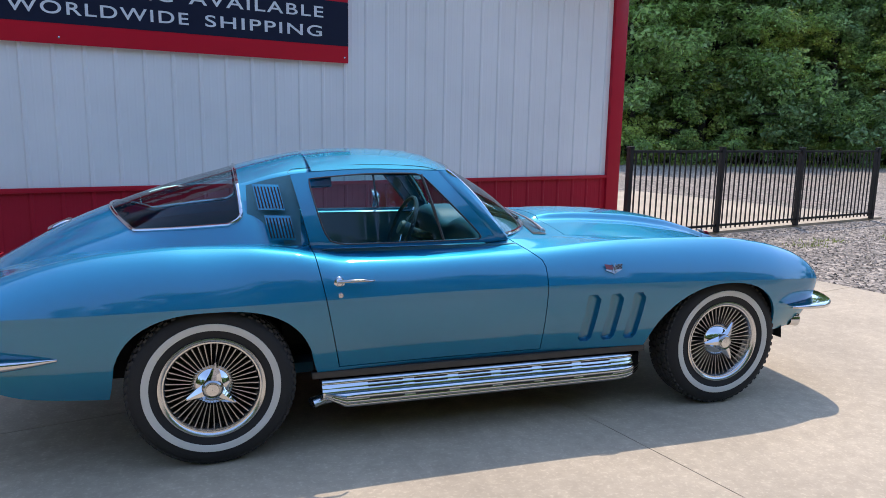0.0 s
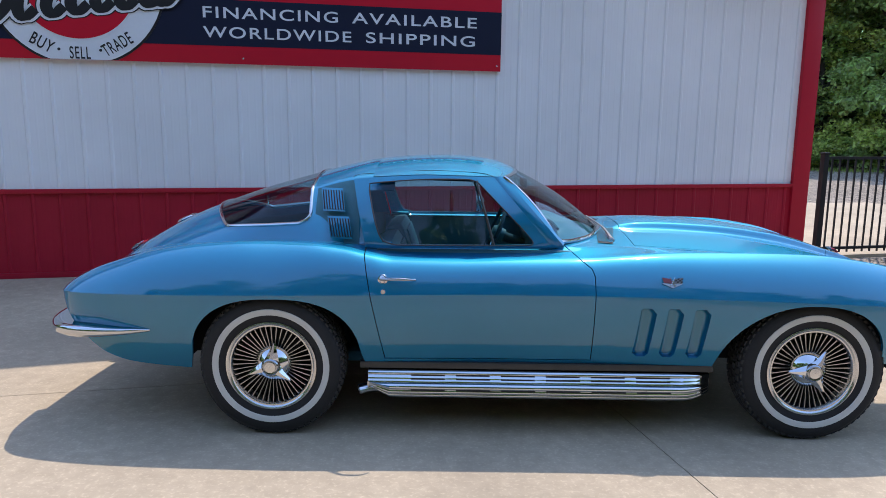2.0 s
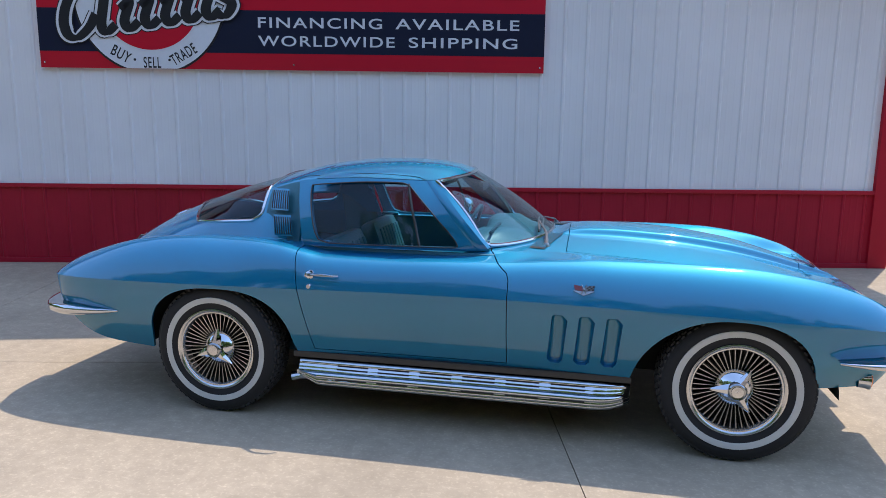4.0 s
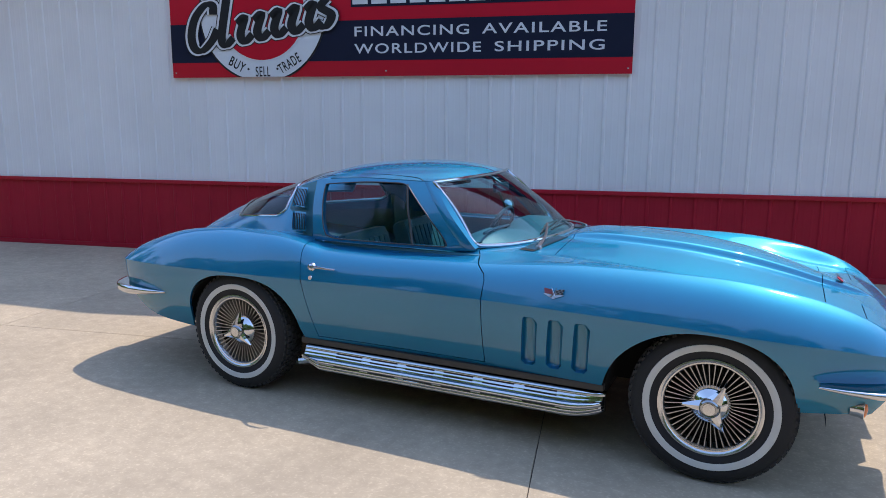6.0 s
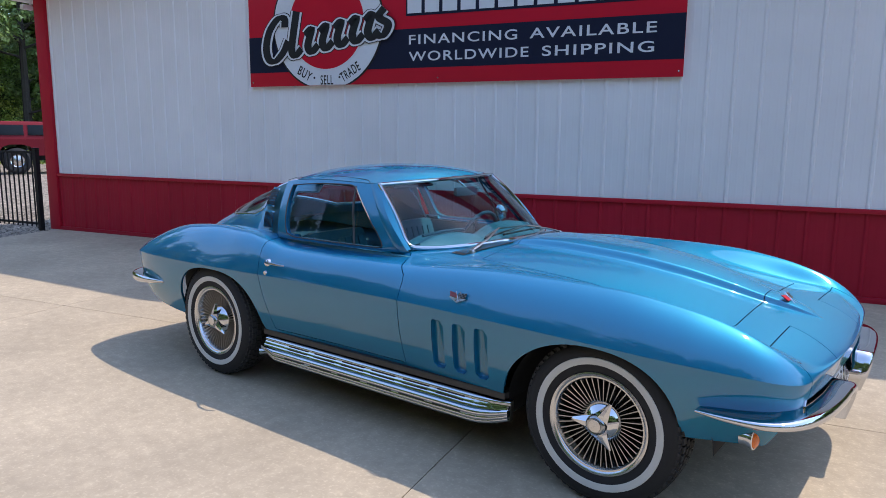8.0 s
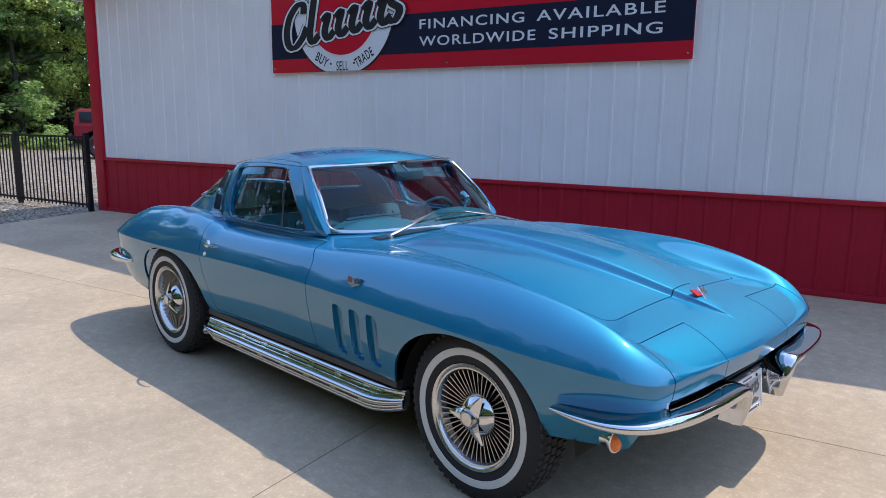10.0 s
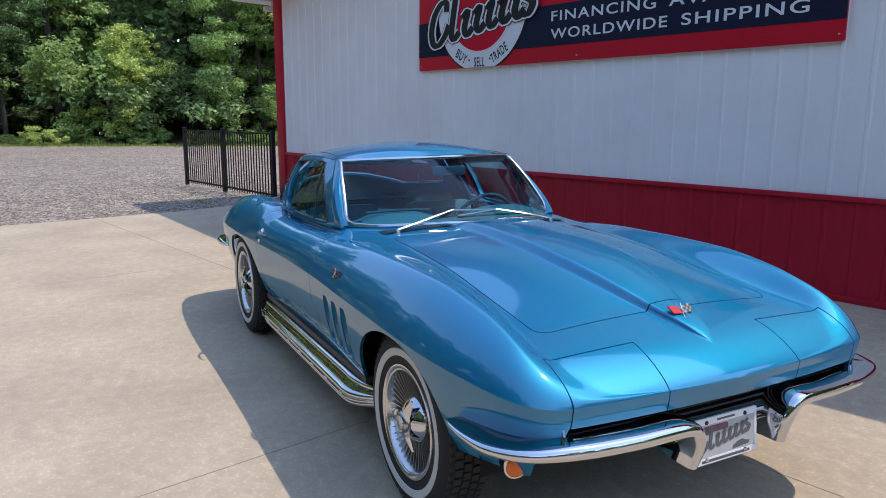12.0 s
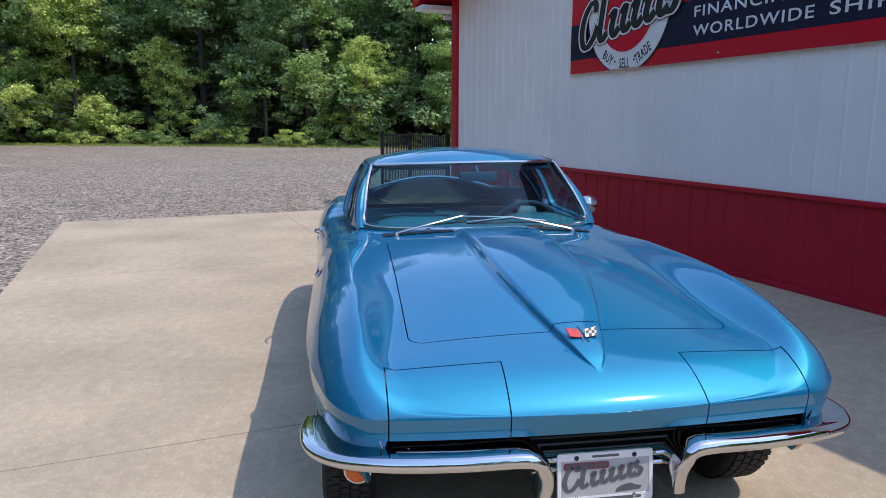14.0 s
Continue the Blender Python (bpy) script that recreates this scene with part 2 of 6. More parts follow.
def tube(bm, pts, r, seg=8, closed=False, caps=True, flat=1.0, up=(0, 0, 1)):
    """A round bar along pts; r may be a number or one for each point."""
    P = [Vector(p) for p in pts]
    n = len(P)
    rings = []
    for i, p in enumerate(P):
        a = P[(i - 1) % n] if closed or i else p
        b = P[(i + 1) % n] if closed or i < n - 1 else p
        t = (b - a).normalized()
        u = t.cross(Vector(up))
        if u.length < 1e-4:
            u = t.cross(Vector((1, 0, 0)))
        u.normalize()
        w = u.cross(t)
        rr = r[i] if isinstance(r, (list, tuple)) else r
        rings.append([p + (u * math.cos(2 * math.pi * k / seg) + w * math.sin(2 * math.pi * k / seg) * flat) * rr for k in range(seg)])
    rows = grid(bm, rings, loop_u=closed, loop_v=True)
    if caps and not closed:
        bm.faces.new(rows[0][::-1])
        bm.faces.new(rows[-1])
    bmesh.ops.recalc_face_normals(bm, faces=bm.faces)


def lathe(bm, profile, seg=48, m=None):
    """profile of (radius, height) turned round the z axis."""
    M = m or Matrix()
    rows = [[M @ Vector((r * math.cos(2 * math.pi * k / seg), r * math.sin(2 * math.pi * k / seg), z)) for k in range(seg)] for r, z in profile]
    grid(bm, rows, loop_v=True)
    bmesh.ops.recalc_face_normals(bm, faces=bm.faces)


def plate(bm, outline, thick, m=None):
    """A flat shape from an outline of (x, y), with thickness from z = 0 up."""
    M = m or Matrix()
    lo = [bm.verts.new(M @ Vector((x, y, 0))) for x, y in outline]
    hi = [bm.verts.new(M @ Vector((x, y, thick))) for x, y in outline]
    n = len(lo)
    bm.faces.new(lo[::-1])
    bm.faces.new(hi)
    for i in range(n):
        bm.faces.new((lo[i], lo[(i + 1) % n], hi[(i + 1) % n], hi[i]))


def knots(*pairs):
    """A smooth function through (x, value) pairs, without overshoot."""
    X = np.array([p[0] for p in pairs], float)
    Y = np.array([p[1] for p in pairs], float)
    h = np.diff(X)
    d = np.diff(Y) / h
    s = np.zeros(len(X))
    for i in range(1, len(X) - 1):
        if d[i - 1] * d[i] > 0:
            w1, w2 = 2 * h[i] + h[i - 1], h[i] + 2 * h[i - 1]
            s[i] = (w1 + w2) / (w1 / d[i - 1] + w2 / d[i])
    s[0], s[-1] = d[0], d[-1]

    def f(x):
        x = min(max(x, X[0]), X[-1])
        i = min(max(int(np.searchsorted(X, x)) - 1, 0), len(h) - 1)
        t = (x - X[i]) / h[i]
        return float((1 + 2 * t) * (1 - t) ** 2 * Y[i] + t * (1 - t) ** 2 * h[i] * s[i] + t * t * (3 - 2 * t) * Y[i + 1] + t * t * (t - 1) * h[i] * s[i + 1])
    return f


def sstep(a, b, x):
    t = min(max((x - a) / (b - a), 0), 1)
    return t * t * (3 - 2 * t)


def lettering(name, text, mat, m, width, height, parent, depth=0.002):
    """Built-in letters, fitted to a width and a height, standing on m's x axis."""
    cu = bpy.data.curves.new(name, "FONT")
    cu.body, cu.extrude, cu.offset, cu.space_character = text, 0.01, 0.010, 1.16
    tmp = new(name + "_tmp", cu)
    bpy.context.view_layer.update()
    me = bpy.data.meshes.new_from_object(tmp.evaluated_get(bpy.context.evaluated_depsgraph_get()))
    bpy.data.objects.remove(tmp)
    co = np.array([v.co for v in me.vertices])
    lo, hi = co.min(0), co.max(0)
    for v in me.vertices:
        v.co = m @ Vector(((v.co.x - lo[0]) / (hi[0] - lo[0]) * width, (v.co.y - lo[1]) / (hi[1] - lo[1]) * height, (v.co.z - lo[2]) / (hi[2] - lo[2]) * depth))
    me.materials.clear()
    me.materials.append(mat)
    ob = new(name, me)
    ob.parent = parent
    return ob


# ---- the place: yard, building, fence ----
# along(u): metres from the building's right corner leftwards; out(v): metres out of its front wall
CORNER = Vector((3.60, 4.186, 0))
ALONG = Vector((-0.97348, -0.22877, 0))
OUT = Vector((0.22877, -0.97348, 0))
WALL_LEN = 12.35
RISE = 0.045
YARD = Matrix(((ALONG.x, OUT.x, 0, CORNER.x), (ALONG.y, OUT.y, 0, CORNER.y), (0, 0, 1, 0), (0, 0, 0, 1)))


def at(u, v, z=0.0):
    return CORNER + ALONG * u + OUT * v + Vector((0, 0, z))


def ground_z(v):
    """The slab falls a little away from the wall."""
    return RISE * (1 - sstep(0.0, 2.2, v)) if v > 0 else RISE


ground = bmesh.new()
ring = [0, 8, 16, 30, 60, 120, 400, 1500, 4000]
rows = []
for r in ring:
    rows.append([Vector((r * math.cos(a), r * math.sin(a), -0.03 + 0.0)) for a in np.linspace(0, 2 * math.pi, 49)[:-1]])
grid(ground, rows[1:], loop_v=True)
ground.faces.new([ground.verts.new(p) for p in rows[1]])
bmesh.ops.remove_doubles(ground, verts=ground.verts, dist=0.01)
bmesh.ops.recalc_face_normals(ground, faces=ground.faces)
tagged(part("ground", ground, GRAVEL), "brown-grey crushed stone yard reaching to the trees", "ground", kind="structure")

# concrete slab: bays with joints between them
slab = thing("pavement", "pale tan concrete slab with sawn joints, dusty and lightly stained", "pavement", kind="structure")
SLAB_V = 6.13
us = [-0.11, 4.15, 8.215, WALL_LEN - 0.10]
vs_ = [0.0, 3.02, SLAB_V]
for i in range(len(us) - 1):
    for j in range(len(vs_) - 1):
        b = bmesh.new()
        g = 0.0024
        uu = np.linspace(us[i] + g, us[i + 1] - g, 14)
        vv = np.linspace(vs_[j] + g, vs_[j + 1] - g, 14)
        grid(b, [[at(u, v, ground_z(v)) for v in vv] for u in uu])
        bmesh.ops.recalc_face_normals(b, faces=b.faces)
        if b.faces[:][0].normal.z < 0:
            bmesh.ops.reverse_faces(b, faces=b.faces)
        es = [e for e in b.edges if e.is_boundary]
        ex = bmesh.ops.extrude_edge_only(b, edges=es)
        for v in [q for q in ex["geom"] if isinstance(q, bmesh.types.BMVert)]:
            v.co.z -= 0.12
        part("slab_bay", b, CONCRETE, slab, angle=0.5)
b = bmesh.new()
box(b, (us[0] + 0.02, 0.02, -0.10), (us[-1] - 0.02, SLAB_V - 0.02, -0.010), YARD)
part("joint_bed", b, JOINT, slab, smooth=False)
pad = bmesh.new()
outline = [at(0.0, -0.02), at(-6.45, -0.02), at(-6.2, -5.6), at(-0.02, -5.6)]
hi = [pad.verts.new(p + Vector((0, 0, 0.01))) for p in outline]
lo = [pad.verts.new(p + Vector((0, 0, -0.12))) for p in outline]
pad.faces.new(hi)
for i in range(4):
    pad.faces.new((hi[i], lo[i], lo[(i + 1) % 4], hi[(i + 1) % 4]))
bmesh.ops.recalc_face_normals(pad, faces=pad.faces)
tagged(part("pavement_side", pad, CONCRETE, smooth=False), "pale tan concrete pad behind the iron fence", "pavement", kind="structure")

# the building: a gabled steel hall
EAVE, RIDGE, DEPTH, WAINSCOT = 3.43, 4.84, 16.0, 0.838
wall = thing("wall_front", "white ribbed steel wall over a dark red ribbed wainscot", "wall", kind="structure")


def top_z(u):
    return EAVE + (RIDGE - EAVE) * (1 - abs(u - WALL_LEN / 2) / (WALL_LEN / 2))


b = bmesh.new()
prof = [(0, RISE), (WALL_LEN, RISE), (WALL_LEN, EAVE), (WALL_LEN / 2, RIDGE), (0, EAVE)]
f_ = [b.verts.new(at(u, -0.03, z)) for u, z in prof]
k_ = [b.verts.new(at(u, -0.20, z)) for u, z in prof]
b.faces.new(f_), b.faces.new(k_[::-1])
for i in range(5):
    b.faces.new((f_[i], k_[i], k_[(i + 1) % 5], f_[(i + 1) % 5]))
bmesh.ops.recalc_face_normals(b, faces=b.faces)
part("wall_core", b, WALL_WHITE, wall, smooth=False)


def rib_line(u0, u1):
    """Profile of a sheet: ribs at 9 inches, with two faint beads between."""
    pts = []
    u = u0
    while u < u1 - 0.001:
        for du, d in ((0.0, 0.0), (0.012, 0.012), (0.032, 0.012), (0.044, 0.0), (0.092, 0.0), (0.098, 0.001), (0.108, 0.001), (0.114, 0.0), (0.160, 0.0), (0.166, 0.001), (0.176, 0.001), (0.182, 0.0)):
            if u + du < u1:
                pts.append((u + du, d))
        u += 0.2286
    pts.append((u1, 0.0))
    return pts


u = 0.0
while u < WALL_LEN - 0.01:
    u1 = min(u + 0.9144, WALL_LEN)
    for nm, mt, z0, z1 in (("red_sheet", WALL_RED, RISE + 0.0, WAINSCOT), ("white_sheet", WALL_WHITE, WAINSCOT, None)):
        b = bmesh.new()
        line = rib_line(u, u1)
        if z1:
            rows = [[at(p, 0.0 + d, z0) for p, d in line], [at(p, 0.0 + d, z1) for p, d in line]]
        else:
            rows = [[at(p, -0.012 + d, z0) for p, d in line], [at(p, -0.012 + d, top_z(p)) for p, d in line]]
        grid(b, rows)
        bmesh.ops.recalc_face_normals(b, faces=b.faces)
        part(nm, b, mt, wall, smooth=False)
    u = u1
b = bmesh.new()
box(b, (0, 0.0, WAINSCOT - 0.018), (WALL_LEN, 0.03, WAINSCOT + 0.022), YARD, 0.004)
tagged(part("trim_wainscot", b, TRIM_RED), "dark red steel drip trim along the wainscot", "trim", kind="structure")
b = bmesh.new()
box(b, (0, 0.0, RISE), (WALL_LEN, 0.028, RISE + 0.05), YARD, 0.004)
tagged(part("trim_base", b, WALL_RED), "dark red steel base trim at the slab", "trim", kind="structure")
for nm, u0, u1 in (("trim_corner_right", -0.03, 0.175), ("trim_corner_left", WALL_LEN - 0.175, WALL_LEN + 0.03)):
    b = bmesh.new()
    box(b, (u0, -0.20, RISE), (u1, 0.036, EAVE + 0.1), YARD, 0.004)
    tagged(part(nm, b, TRIM_RED), "bright red steel corner trim", "trim", kind="structure")
for nm, u0 in (("wall_side_right", -0.005), ("wall_side_left", WALL_LEN - 0.145)):
    b = bmesh.new()
    box(b, (u0, -DEPTH, RISE), (u0 + 0.15, -0.21, EAVE), YARD)
    tagged(part(nm, b, WALL_WHITE, smooth=False), "white steel side wall", "wall", kind="structure")
b = bmesh.new()
box(b, (0, -DEPTH - 0.15, RISE), (WALL_LEN, -DEPTH, EAVE), YARD)
tagged(part("wall_back", b, WALL_WHITE, smooth=False), "white steel back wall", "wall", kind="structure")
roof_ = bmesh.new()
OV = 0.42
for sgn in (-1, 1):
    mid_u = WALL_LEN / 2
    end_u = mid_u + sgn * (mid_u + OV)
    z_end = EAVE - OV * (RIDGE - EAVE) / mid_u
    quad = [(mid_u, 0.60, RIDGE), (end_u, 0.60, z_end), (end_u, -DEPTH - 0.3, z_end), (mid_u, -DEPTH - 0.3, RIDGE)]
    top = [roof_.verts.new(at(a, c, z + 0.20)) for a, c, z in quad]
    bot = [roof_.verts.new(at(a, c, z + 0.005)) for a, c, z in quad]
    roof_.faces.new(top), roof_.faces.new(bot[::-1])
    for i in range(4):
        roof_.faces.new((top[i], bot[i], bot[(i + 1) % 4], top[(i + 1) % 4]))
bmesh.ops.recalc_face_normals(roof_, faces=roof_.faces)
tagged(part("roof", roof_, TRIM_RED, smooth=False), "red steel gable roof with fascia", "roof", kind="structure")
b = bmesh.new()
box(b, (WALL_LEN + 0.03, -DEPTH, EAVE - 0.16), (WALL_LEN + OV - 0.02, 0.56, EAVE - 0.09), YARD)
tagged(part("trim_soffit", b, SIGN_WHITE, smooth=False), "white soffit under the eave", "trim", kind="structure")
cam_box = thing("security_camera", "small white security camera under the eave", "camera")
b = bmesh.new()
box(b, (WALL_LEN + 0.10, -0.02, EAVE - 0.30), (WALL_LEN + 0.17, 0.14, EAVE - 0.23), YARD, 0.015)
part("camera_body", b, WHITE, cam_box)
b = bmesh.new()
tube(b, [at(WALL_LEN + 0.135, 0.0, EAVE - 0.24), at(WALL_LEN + 0.135, 0.0, EAVE - 0.16)], 0.018)
part("bracket", b, WHITE, cam_box)

# the banner board
SIGN_U0, SIGN_U1, SIGN_Z0, SIGN_Z1 = 3.66, 8.625, 2.005, 3.225
sign = thing("sign_board", "red and navy sales sign with white lettering and round badge", "sign")
SM = Matrix(((-ALONG.x, 0, OUT.x, 0), (-ALONG.y, 0, OUT.y, 0), (0, 1, 0, 0), (0, 0, 0, 1)))


def on_sign(u, z, lift):
    """x to the right along the sign, y up, z out of it."""
    p = at(u, 0.010 + 0.02 + lift, z)
    return Matrix.Translation(p) @ SM


b = bmesh.new()
box(b, (SIGN_U0, 0.008, SIGN_Z0), (SIGN_U1, 0.030, SIGN_Z1), YARD, 0.002)
part("board", b, SIGN_RED, sign)
b = bmesh.new()
plate(b, [(0, 0), (SIGN_U1 - SIGN_U0, 0), (SIGN_U1 - SIGN_U0, 0.408), (0, 0.408)], 0.003, on_sign(SIGN_U1, 2.163, 0))
part("navy_band", b, SIGN_NAVY, sign, smooth=False)


def disc(r0, r1, n=72, a0=0.0, a1=2 * math.pi):
    return [(r1 * math.cos(a), r1 * math.sin(a)) for a in np.linspace(a0, a1, n, endpoint=False)]


BADGE_U, BADGE_Z = 7.53, 2.68
b = bmesh.new()
lo_cut = SIGN_Z0 - BADGE_Z
plate(b, [(x, max(y, lo_cut)) for x, y in disc(0, 0.738)], 0.004, on_sign(BADGE_U, BADGE_Z, 0.003))
part("badge_rim", b, SIGN_BLACK, sign, smooth=False)
b = bmesh.new()
plate(b, [(x, max(y, lo_cut)) for x, y in disc(0, 0.718)], 0.003, on_sign(BADGE_U, BADGE_Z, 0.0075))
part("badge_ring", b, SIGN_WHITE, sign, smooth=False)
b = bmesh.new()
plate(b, disc(0, 0.518), 0.003, on_sign(BADGE_U, BADGE_Z, 0.011))
part("badge_edge", b, SIGN_WHITE, sign, smooth=False)
b = bmesh.new()
plate(b, disc(0, 0.497), 0.003, on_sign(BADGE_U, BADGE_Z, 0.0145))
part("badge_centre", b, SIGN_RED, sign, smooth=False)
# the flowing mark across the badge: a large open arc, a tall stroke and a row of low ones, joined along their feet
def stroke_band(bm, line, width, m, lift):
    pts = catmull([(x, y, 0) for x, y in line], 8 * len(line))
    left, right = [], []
    for k, p in enumerate(pts):
        t = (pts[min(k + 1, len(pts) - 1)] - pts[max(k - 1, 0)]).normalized()
        w = width * (0.62 + 0.55 * abs(t.y))
        left.append(m @ Vector((p.x - t.y * w, p.y + t.x * w, lift)))
        right.append(m @ Vector((p.x + t.y * w, p.y - t.x * w, lift)))
    grid(bm, [left, right])


MARK = [[(.34, .36), (.35, .45), (.26, .47), (.12, .36), (.04, .19), (.05, .05), (.14, .01), (.27, .09), (.36, .2)], [(.53, .50), (.45, .28), (.39, .09), (.43, .02), (.53, .08)]]
MARK += [[(.60 + .20 * k, .22), (.70 + .20 * k, .27), (.62 + .20 * k, .10), (.66 + .20 * k, .02), (.76 + .20 * k, .08)] for k in range(5)]
MARK += [[(1.66, .30), (1.58, .22), (1.68, .12), (1.60, .02), (1.50, .05)]]
for grow, lift, mt, nm in ((0.060, 0.0, SIGN_BLACK, "mark_rim"), (0.042, 0.003, SIGN_WHITE, "mark_edge"), (0.0, 0.006, SIGN_BLACK, "mark_stroke")):
    for k, line in enumerate(MARK):
        b = bmesh.new()
        stroke_band(b, line, 0.043 + grow * 0.55, on_sign(8.37, 2.26, 0.019) @ pose(0, 0, 0, 0, 0, 8.5), lift + 0.0002 * k)
        part(nm, b, mt, sign, smooth=False)
# bar line above the band, in place of the site name
for k in range(13):
    b = bmesh.new()
    plate(b, [(k * 0.205, 0), (k * 0.205 + 0.165, 0), (k * 0.205 + 0.165, 0.19), (k * 0.205, 0.19)], 0.003, on_sign(6.50, 2.728, 0.006))
    part("name_bar", b, SIGN_WHITE, sign, smooth=False)
for k in range(13):
    b = bmesh.new()
    plate(b, [(k * 0.205 - 0.02, -0.025), (k * 0.205 + 0.185, -0.025), (k * 0.205 + 0.185, 0.21), (k * 0.205 - 0.02, 0.21)], 0.003 + 0.0001 * (k % 2), on_sign(6.50, 2.728, 0.001))
    part("name_bar_edge", b, SIGN_NAVY, sign, smooth=False)


def words(y_text, u_left, u_right, z, h, parent):
    lettering("lettering", y_text, SIGN_WHITE, on_sign(u_left, z, 0.004), u_left - u_right, h, parent)


words("FINANCING", 6.483, 5.268, 2.407, 0.100, sign)
words("AVAILABLE", 5.137, 3.914, 2.409, 0.100, sign)
words("WORLDWIDE", 6.487, 5.144, 2.233, 0.100, sign)
words("SHIPPING", 5.005, 3.930, 2.234, 0.100, sign)
for txt, ang, w in (("BUY", -119, 0.19), ("SELL", -90, 0.17), ("TRADE", -60, 0.27)):
    a = radians(ang)
    mm = on_sign(BADGE_U, BADGE_Z, 0.011) @ Matrix.Translation((0.617 * math.cos(a), 0.617 * math.sin(a), 0)) @ pose(0, 0, 0, 0, 0, ang + 90) @ Matrix.Translation((-w / 2, -0.053, 0))
    lettering("lettering", txt, SIGN_BLACK, mm, w, 0.106, sign)
for ang in (-106, -74):
    a = radians(ang)
    b = bmesh.new()
    plate(b, [(0.615 * math.cos(a) + x * 0.013, 0.615 * math.sin(a) + y * 0.013) for x, y in disc(0, 1, 10)], 0.002, on_sign(BADGE_U, BADGE_Z, 0.011))
    part("badge_dot", b, SIGN_BLACK, sign, smooth=False)
for su in (SIGN_U0 + 0.04, (SIGN_U0 + SIGN_U1) / 2, SIGN_U1 - 0.04):
    b = bmesh.new()
    lathe(b, [(0.001, 0.008), (0.008, 0.006), (0.011, 0.0)], 10, on_sign(su, SIGN_Z0 + 0.05, 0))
    part("screw", b, STEEL, sign)


# iron fences, in line with the wall on both sides
def fence_panel(u0, u1, first_post, name_group):
    f = thing("fence_panel", "black iron picket fence panel with square posts", "fence", name_group)
    for k, pu in enumerate(([u0] if first_post else []) + [u1]):
        b = bmesh.new()
        box(b, (pu - 0.032, -0.032, 0.0), (pu + 0.032, 0.032, 1.19), YARD)
        post = part("post", b, FENCE, f, smooth=False)
        b = bmesh.new()
        box(b, (pu - 0.038, -0.038, 1.19), (pu + 0.038, 0.038, 1.215), YARD, 0.008)
        part("cap", b, FENCE, post)
    for z in (0.10, 1.00, 1.15):
        if z == 1.00:
            continue
        b = bmesh.new()
        box(b, (min(u0, u1) + 0.03, -0.014, z - 0.016), (max(u0, u1) - 0.03, 0.014, z + 0.016), YARD)
        part("rail", b, FENCE, f, smooth=False)
    n = max(2, int(round(abs(u1 - u0) / 0.105)))
    first = None
    for k in range(1, n):
        pu = u0 + (u1 - u0) * k / n
        if first is None:
            b = bmesh.new()
            box(b, (-0.008, -0.008, 0.05), (0.008, 0.008, 1.15))
            first = part("picket", b, FENCE, f, smooth=False)
            first.matrix_basis = YARD @ Matrix.Translation((pu, 0, 0))
        else:
            share("picket", first, f, YARD @ Matrix.Translation((pu, 0, 0)))


right_posts = [-0.24, -2.03, -3.90, -6.05]
for k in range(3):
    fence_panel(right_posts[k], right_posts[k + 1], k == 0, "fence by the building")
left_posts = [WALL_LEN + 0.28, WALL_LEN + 2.28, WALL_LEN + 4.18]
for k in range(2):
    fence_panel(left_posts[k], left_posts[k + 1], k == 0, "fence beyond the building")


# ---- the car: x forward, y to its left, wheels at x = -1.2445 and 1.2445 ----
car = thing("sports_car", "blue metallic fastback sports coupe with chrome bumpers, parked on the slab", "car")
car.matrix_basis = pose(0, 0.013, 0, 0, 0, 0.1)

OUTLINE = [(-2.32, 0.0), (-2.318, 0.25), (-2.305, 0.50), (-2.275, 0.68), (-2.2, 0.775), (-2.05, 0.830), (-1.85, 0.862), (-1.6, 0.878), (-1.24, 0.886), (-0.8, 0.880),
           (-0.3, 0.868), (0.2, 0.868), (0.7, 0.880), (1.24, 0.886), (1.5, 0.874), (1.68, 0.845), (1.82, 0.808), (1.90, 0.755), (1.945, 0.675), (1.967, 0.50), (1.98, 0.28), (1.988, 0.0)]
z_crease = knots((-2.32, .645), (-2.16, .66), (-1.63, .67), (-1.15, .677), (-.8, .681), (-.28, .687), (.23, .687), (.76, .680), (1.24, .669), (1.6, .653), (1.8, .638), (1.95, .617), (1.99, .612))
z_roof = knots((-2.32, .65), (-2.2, .745), (-2.05, .835), (-1.9, .918), (-1.7, 1.003), (-1.45, 1.093), (-1.2, 1.166), (-1.02, 1.216), (-.82, 1.258), (-.6, 1.278), (-.46, 1.281), (-.3, 1.273), (-.16, 1.248), (-.08, 1.212))
y_gut = knots((-2.32, .05), (-2.05, .16), (-1.85, .25), (-1.6, .35), (-1.35, .435), (-1.1, .51), (-.9, .55), (-.75, .566), (-.5, .570), (-.3, .550), (-.165, .524))
z_gut = knots((-2.32, .65), (-2.05, .82), (-1.85, .895), (-1.6, .965), (-1.35, 1.045), (-1.1, 1.13), (-.9, 1.182), (-.75, 1.196), (-.5, 1.207), (-.3, 1.208), (-.165, 1.204))
y_val = knots((-2.32, .10), (-2.05, .30), (-1.85, .41), (-1.6, .51), (-1.35, .58), (-1.1, .645), (-.9, .69), (-.7, .708), (-.3, .70), (-.05, .685), (.2, .63), (.35, .575), (.5, .545), (1.3, .545), (1.8, .62), (1.99, .5))
z_val = knots((-2.32, .65), (-2.2, .712), (-2.05, .772), (-1.85, .826), (-1.6, .858), (-1.35, .880), (-1.1, .888), (-.9, .882), (-.7, .874), (-.3, .874), (.0, .874), (.2, .872), (.5, .862), (1.0, .832), (1.3, .79), (1.62, .735), (1.81, .705), (1.9, .663), (1.95, .632), (1.988, .613))
